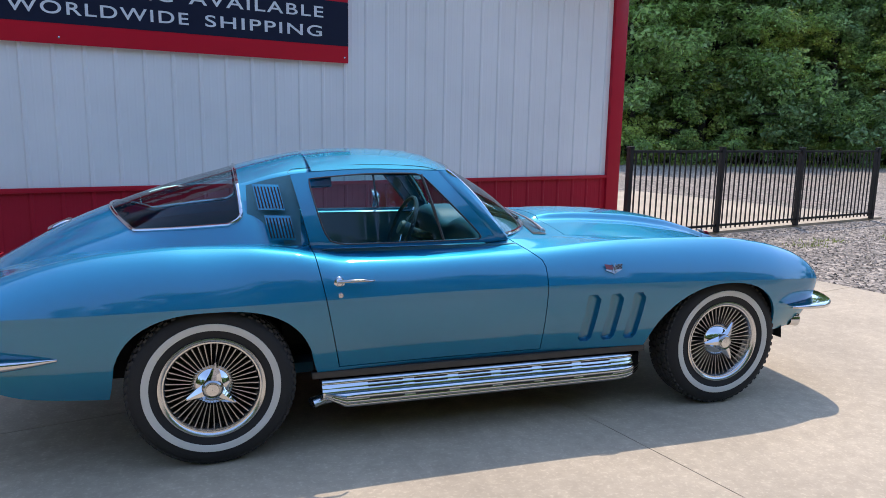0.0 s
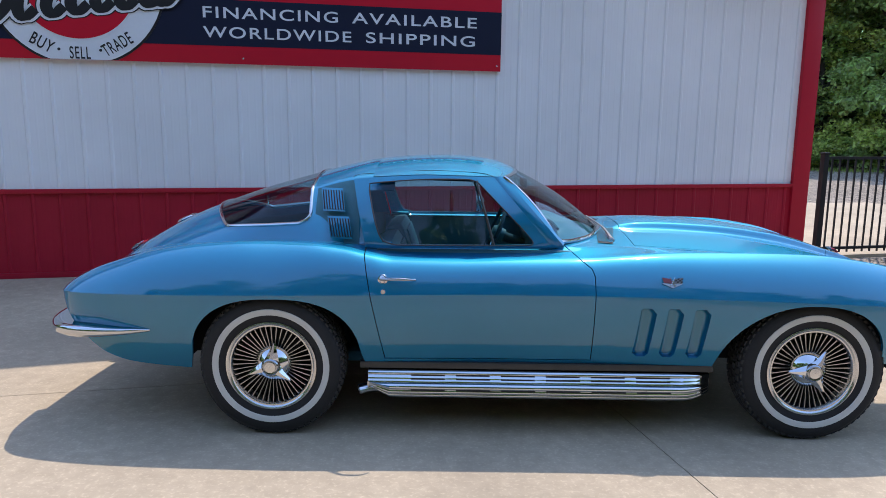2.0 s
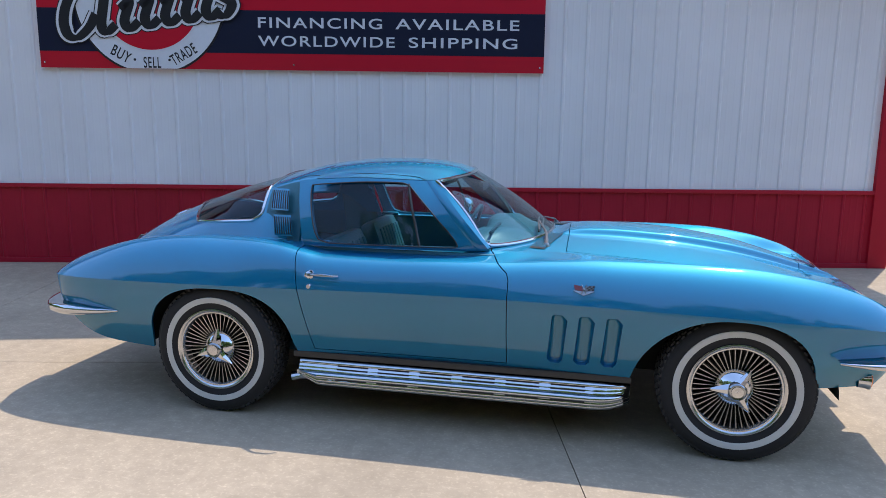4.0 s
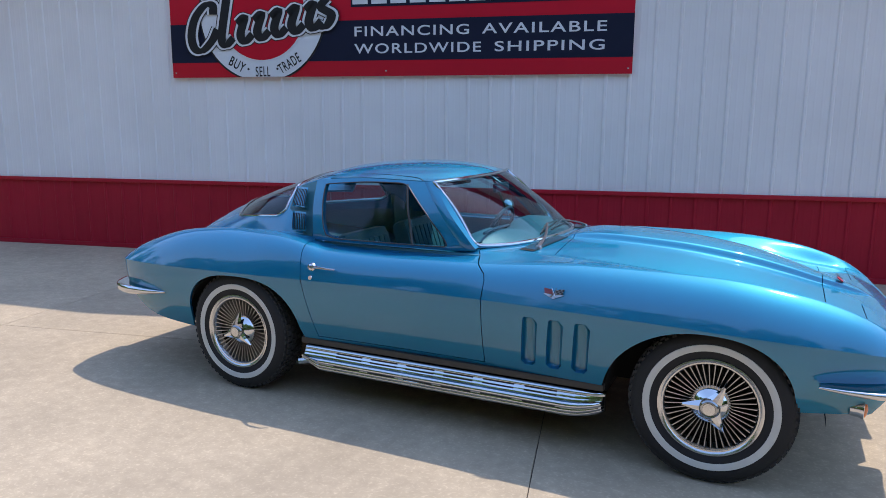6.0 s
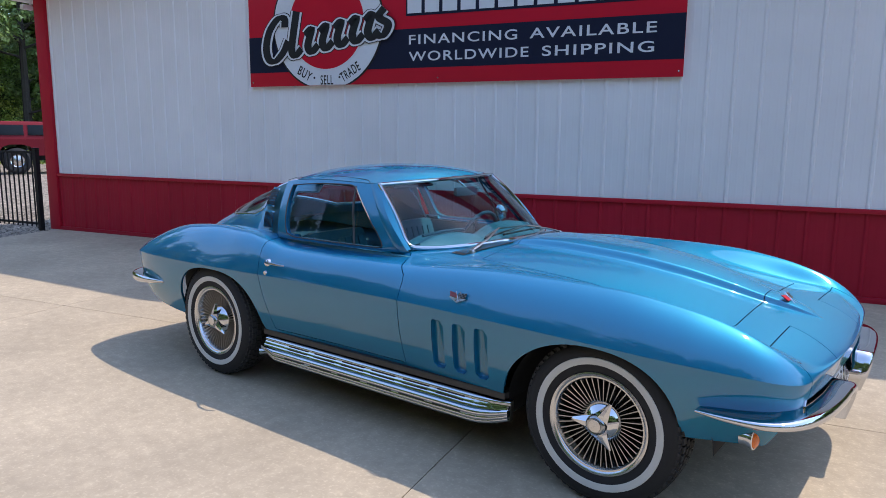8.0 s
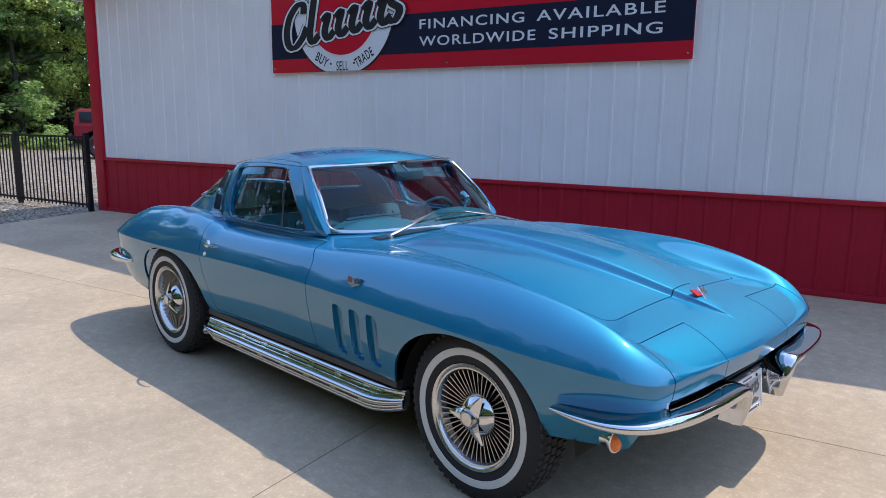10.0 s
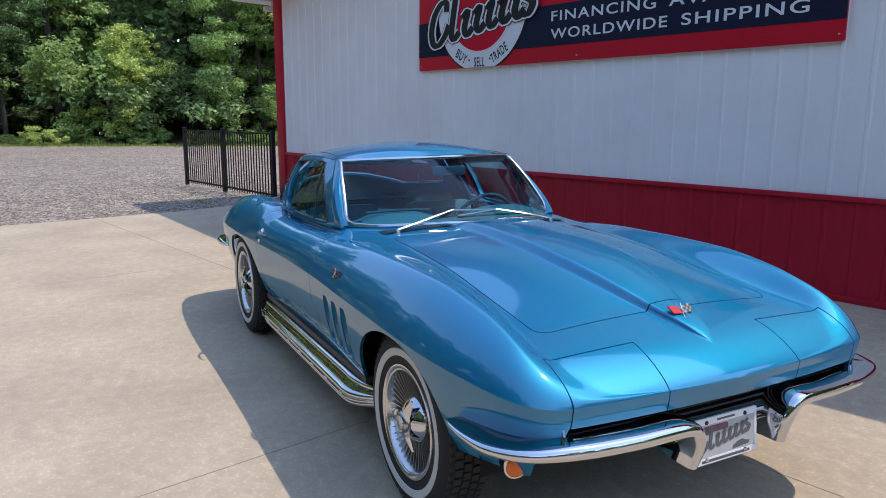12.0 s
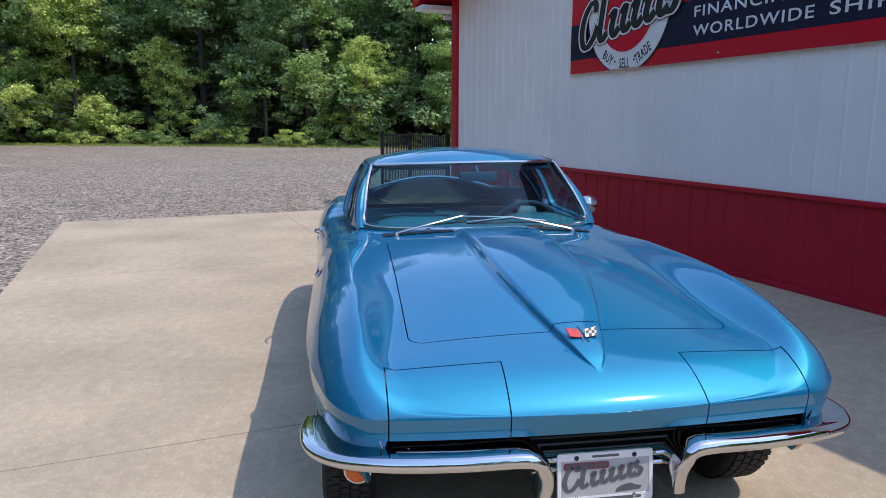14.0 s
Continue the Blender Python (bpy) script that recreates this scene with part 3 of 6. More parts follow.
r_peak = knots((-2.32, .82), (-2.0, .80), (-1.3, .80), (-.95, .85), (-.75, .895), (-.2, .90), (.1, .88), (.4, .825), (1.2, .815), (1.6, .83), (1.85, .88), (1.99, .9))
z_peak = knots((-2.32, .649), (-2.2, .715), (-2.1, .760), (-1.978, .800), (-1.877, .830), (-1.75, .859), (-1.6, .880), (-1.35, .895), (-1.09, .891), (-.91, .872), (-.8, .848), (-.68, .826), (-.4, .822), (-.1, .828), (.2, .840), (.37, .852), (.68, .867), (.96, .868), (1.24, .862), (1.53, .826), (1.73, .772), (1.83, .725), (1.9, .677), (1.95, .635), (1.988, .613))
s_peak = knots((-2.32, 0), (-1.1, 0), (-.9, -.15), (-.72, -.5), (-.1, -.5), (.15, -.28), (.4, 0), (1.99, 0))
s_val = knots((-2.32, 0), (-1.1, .05), (-.9, -.1), (-.72, -.95), (0, -.9), (.25, -.15), (.5, .02), (1.99, 0))
k_val = knots((-2.32, 1), (-.95, 1), (-.72, .40), (0, .40), (.25, 1), (1.99, 1))
z_hood = knots((-.05, .90), (.15, .90), (.43, .908), (.64, .911), (.97, .895), (1.28, .853), (1.5, .800), (1.63, .762), (1.74, .735), (1.86, .700), (1.93, .664), (1.97, .634), (1.988, .613))
h_bulge = knots((.42, .0), (.48, .022), (.58, .034), (.97, .038), (1.28, .040), (1.5, .036), (1.70, .027), (1.80, .017), (1.868, 0))


w_bulge = knots((.42, .200), (.5, .198), (.95, .192), (1.25, .176), (1.5, .130), (1.66, .084), (1.745, .060), (1.82, .034), (1.868, .004))
ridge = knots((-2.32, 0), (-2.0, .35), (-1.3, .45), (-.9, .1), (-.7, 0), (.3, 0), (.8, .7), (1.5, 1), (1.75, .75), (1.9, .2), (1.99, 0))


def arch_z(x, c, a_back, a_front, e_back, e_front, base, top):
    d = x - c
    a, e = (a_front, e_front) if d > 0 else (a_back, e_back)
    q = abs(d / a)
    return None if q >= 1 else base + (top - base) * (1 - q ** e) ** (1 / e)


z_tail = knots((-2.32, .615), (-2.26, .60), (-2.21, .524), (-2.13, .427), (-2.06, .369), (-1.93, .327), (-1.62, .300))


def z_bottom(x, y):
    z = z_tail(x) if x < -1.62 else 0.345
    if x > 1.5:
        z = 0.365 + 0.085 * sstep(0.765, 0.735, y) + 0.102 * sstep(0.675, 0.655, y)
    for arch in ((-1.225, .40, .40, 2.6, 2.6, .30, .658), (1.20, .41, .375, 2.0, 2.5, .30, .656)):
        za = arch_z(x, *arch)
        if za is not None:
            z = max(z, za)
    return min(z, z_crease(x) - 0.006)


def hermite(p, q, m, n, k):
    out = []
    for i in range(k + 1):
        t = i / k
        a, b_, c, d = (1 + 2 * t) * (1 - t) ** 2, t * t * (3 - 2 * t), t * (1 - t) ** 2, t * t * (t - 1)
        out.append((a * p[0] + b_ * q[0] + c * m[0] + d * n[0], a * p[1] + b_ * q[1] + c * m[1] + d * n[1]))
    return out


def hood_z(x, y, yv=None):
    """Height of the bonnet between its side valleys."""
    yv = yv or y_val(x)
    zc, zv = z_hood(x), z_val(x)
    q = min(abs(y) / yv, 1)
    z = zv + (zc - zv) * (1 - q * q) ** 1.0
    w = w_bulge(x)
    if x < 1.867 and x > 0.4:
        z += h_bulge(x) * (1 - sstep(0.86, 1.06, abs(y) / w)) * (1 - 0.18 * (abs(y) / w) ** 2)
    return z


def side_y(x, z):
    """Half width of the greenhouse side at height z."""
    zg, zv = z_gut(x), z_val(x)
    t = min(max((zg - z) / max(zg - zv, 1e-4), -0.2), 1.2)
    return y_gut(x) + (y_val(x) - y_gut(x)) * t + 0.022 * math.sin(math.pi * min(max(t, 0), 1))


def door_rear(z):
    return -0.822 + 0.196 * (0.863 - z) - 0.06 * max(0, z - 0.95)


outline = catmull([(x, y, 0) for x, y in OUTLINE], 361)
shell = bmesh.new()
N_IN, N_OUT, N_LOW = 52, 26, 14
front_in, rear_in, outer, lower = [], [], [], []
normals = []
for i, p in enumerate(outline):
    a, c = outline[max(i - 1, 0)], outline[min(i + 1, len(outline) - 1)]
    t = (c - a).normalized()
    normals.append(Vector((-t.y, t.x, 0)))
for p, n in zip(outline, normals):
    x, yc = p.x, max(p.y, 0.0002)
    zc = z_crease(x)
    yv, yp = min(y_val(x), 0.74 * yc), r_peak(x) * yc
    zv, zp = max(z_val(x), zc + 0.0004), max(z_peak(x), zc + 0.0004)
    if x > -0.02:
        w = max(w_bulge(x), 0.012) * 1.10
        w = min(w, 0.6 * yv)
        ys = [w * j / 24 for j in range(24)] + [w + (yv - w) * j / (N_IN - 24) for j in range(N_IN - 23)]
        front_in.append([(x, y, hood_z(x, y, yv)) for y in ys])
    if x < -0.70:
        yg, zg, zr = min(y_gut(x), 0.5 * yc), z_gut(x), z_roof(x)
        row = [(x, yg * j / 30, zr - (zr - zg) * (j / 30) ** 2.1) for j in range(30)]
        for j in range(23):
            tt = j / 22
            z = zg + (zv - zg) * tt
            row.append((x, yg + (yv - yg) * tt + 0.022 * math.sin(math.pi * tt) * min(1, (zg - zv) / 0.1), z))
        rear_in.append(row)
    dv = yp - yv
    rg = ridge(x)
    sec = hermite((yv, zv), (yp, zp), (dv * k_val(x), dv * s_val(x)), (dv * 1.0, dv * (s_peak(x) + 0.16 * rg)), 12)
    dy, dz = yc - yp, zc - zp
    sp = s_peak(x)
    sec += hermite((yp, zp), (yc, zc), (1.5 * dy, 1.5 * dy * (sp - 0.42 * rg)), (0.58 * dy, 1.32 * dz), N_OUT - 12)[1:]
    outer.append([(x, y, z) for y, z in sec])
    zb = z_bottom(x, yc)
    row = []
    for j in range(N_LOW + 1):
        z = zc + (zb - zc) * j / N_LOW
        s = (zc - z) / 0.33
        q = Vector((x, yc, z)) - n * ((0.012 * s + 0.060 * s * s) * (1 + 1.0 * sstep(1.50, 1.88, x)))
        row.append((q.x, max(q.y, 0.0), z))
    lower.append(row)
for table in (front_in, rear_in, outer, lower):
    for sgn in (1, -1):
        grid(shell, [[(x, sgn * y, z) for x, y, z in row] for row in table])
bmesh.ops.remove_doubles(shell, verts=shell.verts, dist=0.0007)
bmesh.ops.dissolve_degenerate(shell, edges=shell.edges, dist=0.0002)
bmesh.ops.recalc_face_normals(shell, faces=shell.faces)
up = sum(f.normal.z * f.calc_area() for f in shell.faces if f.calc_center_median().z > 0.7)
if up < 0:
    bmesh.ops.reverse_faces(shell, faces=shell.faces)

# windscreen base line, right half
WS_BASE = [(0.385, 0, 0.906), (0.368, 0.18, 0.905), (0.308, 0.36, 0.899), (0.218, 0.50, 0.891), (0.105, 0.605, 0.884)]
ws_base_x = knots((0, .385), (.18, .368), (.36, .308), (.50, .218), (.605, .105), (.64, .06))
dead = [f for f in shell.faces if f.calc_center_median().z > 0.85 and -0.05 < f.calc_center_median().x < ws_base_x(abs(f.calc_center_median().y)) - 0.012 and abs(f.calc_center_median().y) < 0.62]
bmesh.ops.delete(shell, geom=dead, context="FACES")


def cut(bm, test, planes, gap=0.0):
    """Cut the faces that pass the test along planes, and give those on the inner side of all of them.
    With a gap, a strip of that width is taken out along the cut."""
    planes = [(Vector(co), Vector(no).normalized()) for co, no in planes]
    inner = [(co - no * gap, no) for co, no in planes]
    for co, no in planes + (inner if gap else []):
        fs = [f for f in bm.faces if test(f.calc_center_median())]
        geom = list({e for f in fs for e in f.edges}) + fs + list({v for f in fs for v in f.verts})
        bmesh.ops.bisect_plane(bm, geom=geom, plane_co=co, plane_no=no, dist=0.0003)
    out, strip = [], []
    for f in bm.faces:
        c = f.calc_center_median()
        if test(c) and all((c - co).dot(no) < 0 for co, no in planes):
            (out if all((c - co).dot(no) < 0 for co, no in inner) else strip).append(f)
    if gap:
        bmesh.ops.delete(bm, geom=strip, context="FACES")
    return out


def take(bm, faces, gap):
    """Move faces into a mesh of their own, with a narrow gap round them."""
    dup = bmesh.ops.duplicate(bm, geom=faces)
    newf = set(g for g in dup["geom"] if isinstance(g, bmesh.types.BMFace))
    out = bm.copy()
    bm.faces.index_update()
    idx = {f.index for f in newf}
    out.faces.ensure_lookup_table()
    bmesh.ops.delete(out, geom=[f for f in out.faces if f.index not in idx], context="FACES")
    bmesh.ops.delete(out, geom=[v for v in out.verts if not v.link_faces], context="VERTS")
    bmesh.ops.delete(bm, geom=list(newf) + list(faces), context="FACES")
    if gap:
        r = bmesh.ops.inset_region(out, faces=out.faces[:], thickness=gap, use_boundary=True, use_even_offset=False)
        bmesh.ops.delete(out, geom=r["faces"], context="FACES")
    return out


def flange(bm, depth=0.014):
    """Turn the open edges inwards, so that a panel has thickness."""
    bm.normal_update()
    es = [e for e in bm.edges if e.is_boundary]
    keep = {v: v.normal.copy() for e in es for v in e.verts}
    ex = bmesh.ops.extrude_edge_only(bm, edges=es)
    nv = [g for g in ex["geom"] if isinstance(g, bmesh.types.BMVert)]
    pos = {tuple(round(c, 6) for c in v.co): n for v, n in keep.items()}
    for v in nv:
        n = pos.get(tuple(round(c, 6) for c in v.co))
        if n:
            v.co -= n * depth
    for e in es:
        if e.is_valid:
            e.smooth = False


def crease_sharp(bm):
    for e in bm.edges:
        a, b_ = e.verts
        if abs(a.co.z - z_crease(a.co.x)) < 0.0025 and abs(b_.co.z - z_crease(b_.co.x)) < 0.0025:
            e.smooth = False


def main_piece(bm):
    """Drop stray bits, keeping the largest connected piece."""
    left, best = set(bm.faces), []
    while left:
        stack = [left.pop()]
        got = []
        while stack:
            f = stack.pop()
            got.append(f)
            for e in f.edges:
                for g in e.link_faces:
                    if g in left:
                        left.discard(g)
                        stack.append(g)
        if len(got) > len(best):
            best = got
    keep = set(best)
    bmesh.ops.delete(bm, geom=[f for f in bm.faces if f not in keep], context="FACES")


def panel(name, bm, mat, parent, label="", thick=True):
    main_piece(bm)
    crease_sharp(bm)
    if thick:
        flange(bm)
    return part(name, bm, mat, parent, label, angle=0.75)


def low_y(x, z):
    """Half width of the lower body side."""
    s = (z_crease(x) - z) / 0.33
    return crease_y(x) - 0.012 * s - 0.060 * s * s


def octagon(pl):
    """Corners, in x and z, of the slot that eight planes bound; planes in the order front, back, top, bottom, then the four corners."""
    def meet(a, c):
        (p0, n0), (p1, n1) = a, c
        det = n0[0] * n1[2] - n0[2] * n1[0]
        d0, d1 = p0[0] * n0[0] + p0[2] * n0[2], p1[0] * n1[0] + p1[2] * n1[2]
        return ((d0 * n1[2] - n0[2] * d1) / det, (n0[0] * d1 - d0 * n1[0]) / det)
    fr, bk, tp, bt, tf, tb, bf, bb = pl
    return [meet(a, c) for a, c in ((fr, tf), (tf, tp), (tp, tb), (tb, bk), (bk, bb), (bb, bt), (bt, bf), (bf, fr))]


gills = []
crease_y = knots(*[(p.x, p.y) for p in outline[40:320:4]])
# door cuts
doors = []
for sgn in (-1, 1):
    def test(c, s=sgn):
        return c.y * s > 0.50 and -1.0 < c.x < 0.40 and c.z < 1.3
    planes = [((door_rear(0.5), 0, 0.5), (-1, 0, -0.196)), ((0.232, 0, 0.5), (1, 0, 0)), ((0.232, 0, 0.770), (1, 0, 0.35)), ((0.222, 0, 0.800), (1, 0, 1.3)), ((0, 0, 0.366), (0, 0, -1))]
    faces = cut(shell, test, planes, 0.004)
    below = [f for f in faces if f.calc_center_median().z < 0.885]
    above = [f for f in faces if f.calc_center_median().z >= 0.885]
    doors.append((sgn, take(shell, below, 0)))
    above = [f for f in shell.faces if test(f.calc_center_median()) and f.calc_center_median().z > 0.876 and f.calc_center_median().x > door_rear(f.calc_center_median().z) and f.calc_center_median().x < 0.0]
    bmesh.ops.delete(shell, geom=above, context="FACES")
    # fender gills
    for k in range(3):
        x0 = 0.426 + 0.1205 * k

        def near(c, s=sgn, x0=x0):
            return c.y * s > 0.7 and x0 - 0.05 < c.x < x0 + 0.13 and 0.36 < c.z < 0.67
        pl = [((x0 + 0.072, 0, 0.52), (1, 0, -0.09)), ((x0, 0, 0.52), (-1, 0, 0.09)), ((0, 0, 0.634), (0, 0, 1)), ((0, 0, 0.394), (0, 0, -1)),
              ((x0 + 0.072, 0, 0.618), (1, 0, 0.9)), ((x0 + 0.010, 0, 0.626), (-1, 0, 0.9)), ((x0 + 0.056, 0, 0.404), (1, 0, -0.9)), ((x0 - 0.006, 0, 0.410), (-1, 0, -0.9))]
        bmesh.ops.delete(shell, geom=cut(shell, near, pl), context="FACES")
        ring0 = octagon(pl)
        cx_, cz_ = sum(q[0] for q in ring0) / 8, sum(q[1] for q in ring0) / 8
        gb = bmesh.new()
        rws = []
        for sx, sz, dep in ((1.0, 1.0, 0.0), (0.96, 0.988, 0.004), (0.90, 0.975, 0.016), (0.78, 0.95, 0.028), (0.45, 0.90, 0.032), (0.0, 0.0, 0.032)):
            rws.append([(cx_ + (q[0] - cx_) * sx, sgn * (low_y(q[0], q[1]) - dep), cz_ + (q[1] - cz_) * sz) for q in ring0])
        grid(gb, rws[:-1], loop_v=True)
        gb.verts.ensure_lookup_table()
        gb.faces.new([gb.verts[len(gb.verts) - 8 + q] for q in range(8)])
        bmesh.ops.recalc_face_normals(gb, faces=gb.faces)
        if sum(f.normal.y * f.calc_area() for f in gb.faces) * sgn < 0:
            bmesh.ops.reverse_faces(gb, faces=gb.faces)
        gills.append(gb)
# headlamp doors
lamp_doors = []
for sgn in (-1, 1):
    def test(c, s=sgn):
        return 0.2 < c.y * s < 0.75 and c.x > 1.7
    pl = [((1.797, 0, 0), (-1, 0, 0)), ((1.82, 0.288 * sgn, 0), (0.06, -sgn, 0)), ((0, 0.645 * sgn, 0), (0, sgn, 0))]
    lamp_doors.append((sgn, take(shell, cut(shell, test, pl, 0.004), 0)))


# bonnet
def test(c):
    return 0.40 < c.x < 1.75 and abs(c.y) < 0.62 and c.z > 0.70


HOOD_CUT = [((0.475, 0, 0), (-1, 0, 0)), ((1.652, 0, 0), (1, 0, 0))]
for sgn in (-1, 1):
    HOOD_CUT.append(((0.5, 0.53 * sgn, 0), (-0.02, sgn, 0)))
    for ang in (15, 30, 45, 60, 75):
        ca, sa = math.cos(radians(ang)), math.sin(radians(ang))
        HOOD_CUT.append(((1.597 + 0.055 * ca, sgn * (0.497 + 0.055 * sa), 0), (ca, sgn * sa, 0)))
hood_bm = take(shell, cut(shell, test, HOOD_CUT, 0.0038), 0)


# rear window in the fastback
def test(c):
    return -1.95 < c.x < -1.0 and c.z > 0.87 and abs(c.y) < 0.66


rear_bm = take(shell, cut(shell, test, [((-1.115, 0, 1.15), (1, 0, 0.10)), ((-1.08, 0, 0.968), (0.085, 0, -1)), ((-1.60, 0.42, 0), (-1, 0.42, 0)), ((-1.60, -0.42, 0), (-1, -0.42, 0)), ((-1.112, 0, 0.985), (0.5, 0, -0.9)), ((-1.104, 0, 1.000), (0.9, 0, -0.5)), ((-1.575, 0, 0.943), (-0.5, 0, -0.9))], 0.003), 0)

panel("body_shell", shell, PAINT, car)
for gb in gills:
    part("fender_gill", gb, PAINT, car, "slanted recessed gill behind the front wheel", angle=1.1)
panel("hood", hood_bm, PAINT, car, "blue bonnet with a raised tapering centre bulge")
for sgn, b in lamp_doors:
    panel("headlight_door", b, PAINT, car, "closed blue hidden headlamp door")
door_ob = {}
for sgn, b in doors:
    door_ob[sgn] = panel("door", b, PAINT, car)
edge = [e for e in rear_bm.edges if e.is_boundary]
loop, cur = [], edge[0].verts[0]
seen = set()
while cur is not None and cur not in seen:
    seen.add(cur)
    loop.append(cur.co.copy())
    nxt = [e.other_vert(cur) for e in cur.link_edges if e.is_boundary and e.other_vert(cur) not in seen]
    cur = nxt[0] if nxt else None
rw = part("rear_window", rear_bm, GLASS, car, "large curved rear window glass")
rw.visible_shadow = False
b = bmesh.new()
tube(b, resample(loop + [loop[0]], 150, True), 0.009, 8, closed=True)
part("rear_window_trim", b, BRIGHT_TRIM, car, "bright chrome window surround")

# roof panel
rows = []
for i in range(29):
    s = i / 28
    x0 = -0.80 + 0.72 * s
    bow = 0.09 * sstep(0.35, 1.0, s)
    row = []
    for j in range(-28, 29):
        q = abs(j) / 28
        x = x0 - bow * q * q
        xe = x0 - bow
        yg, zg, zr = y_gut(xe), z_gut(xe), z_roof(x0)
        y = math.copysign(yg * q, j)
        row.append((x, y, zr - (zr - zg) * q ** 2.1))
    rows.append(row)
b = bmesh.new()
grid(b, rows)
bmesh.ops.recalc_face_normals(b, faces=b.faces)
if sum(f.normal.z for f in b.faces) < 0:
    bmesh.ops.reverse_faces(b, faces=b.faces)
panel("roof_panel", b, PAINT, car)
b = bmesh.new()
grid(b, [[(x, y * 0.97, z - 0.03) for x, y, z in row] for row in rows[1:-1]])
part("headliner", b, TEAL_DARK, car)

# windscreen
HEAD = [(rows[-1][28 + j][0] + 0.002, rows[-1][28 + j][1], rows[-1][28 + j][2] - 0.004) for j in range(29)]
head = resample(HEAD, 25)
base = catmull(WS_BASE[:3] + [(0.235, 0.475, 0.8915), (0.160, 0.556, 0.889), (0.112, 0.597, 0.892), (0.088, 0.612, 0.902), (0.068, 0.614, 0.928)], 25)


def full(line):
    return [Vector((p.x, -p.y, p.z)) for p in line[:0:-1]] + list(line)


wsrows = []
for i in range(15):
    s = i / 14
    wsrows.append([a.lerp(c, s) + Vector((0.6, 0, 0.8)) * 0.022 * math.sin(math.pi * s) * (1 - 0.3 * abs(a.y)) for a, c in zip(full(head), full(base))])
b = bmesh.new()
grid(b, wsrows)
ws = part("windshield", b, WS_GLASS, car, "lightly tinted curved windscreen")
ws.visible_shadow = False
for sgn in (-1, 1):
    b = bmesh.new()
    arc = [Vector((p.x, sgn * p.y, p.z)) for p in base if p.y > 0.40]
    tip_ = Vector((0.112, sgn * 0.612, 0.882))
    rws = []
    for q in arc:
        foot = Vector((ws_base_x(abs(q.y)) + 0.004, q.y, 0)) if abs(q.y) < 0.56 else tip_
        if foot is not tip_:
            foot.z = hood_z(foot.x, abs(foot.y)) + 0.001
        rws.append([q, q.lerp(foot, 0.5) - Vector((0, 0, 0.002)), foot])
    grid(b, rws)
    bmesh.ops.remove_doubles(b, verts=b.verts, dist=0.0004)
    bmesh.ops.recalc_face_normals(b, faces=b.faces)
    part("windshield_corner", b, PAINT, car, angle=0.9)
trim_loop = wsrows[0] + [r[-1] for r in wsrows[1:]] + wsrows[-1][::-1][1:] + [r[0] for r in wsrows[::-1]][1:-1]
b = bmesh.new()
tube(b, resample(trim_loop + [trim_loop[0]], 190, True), 0.0105, 8, closed=True)
part("windshield_trim", b, BRIGHT_TRIM, car, "polished windscreen surround")
b = bmesh.new()
tube(b, [p - Vector((0.010, 0, 0.008)) for p in full([q for q in base if q.y < 0.50])], 0.011, 8)
part("windshield_seal", b, BLACK, car)

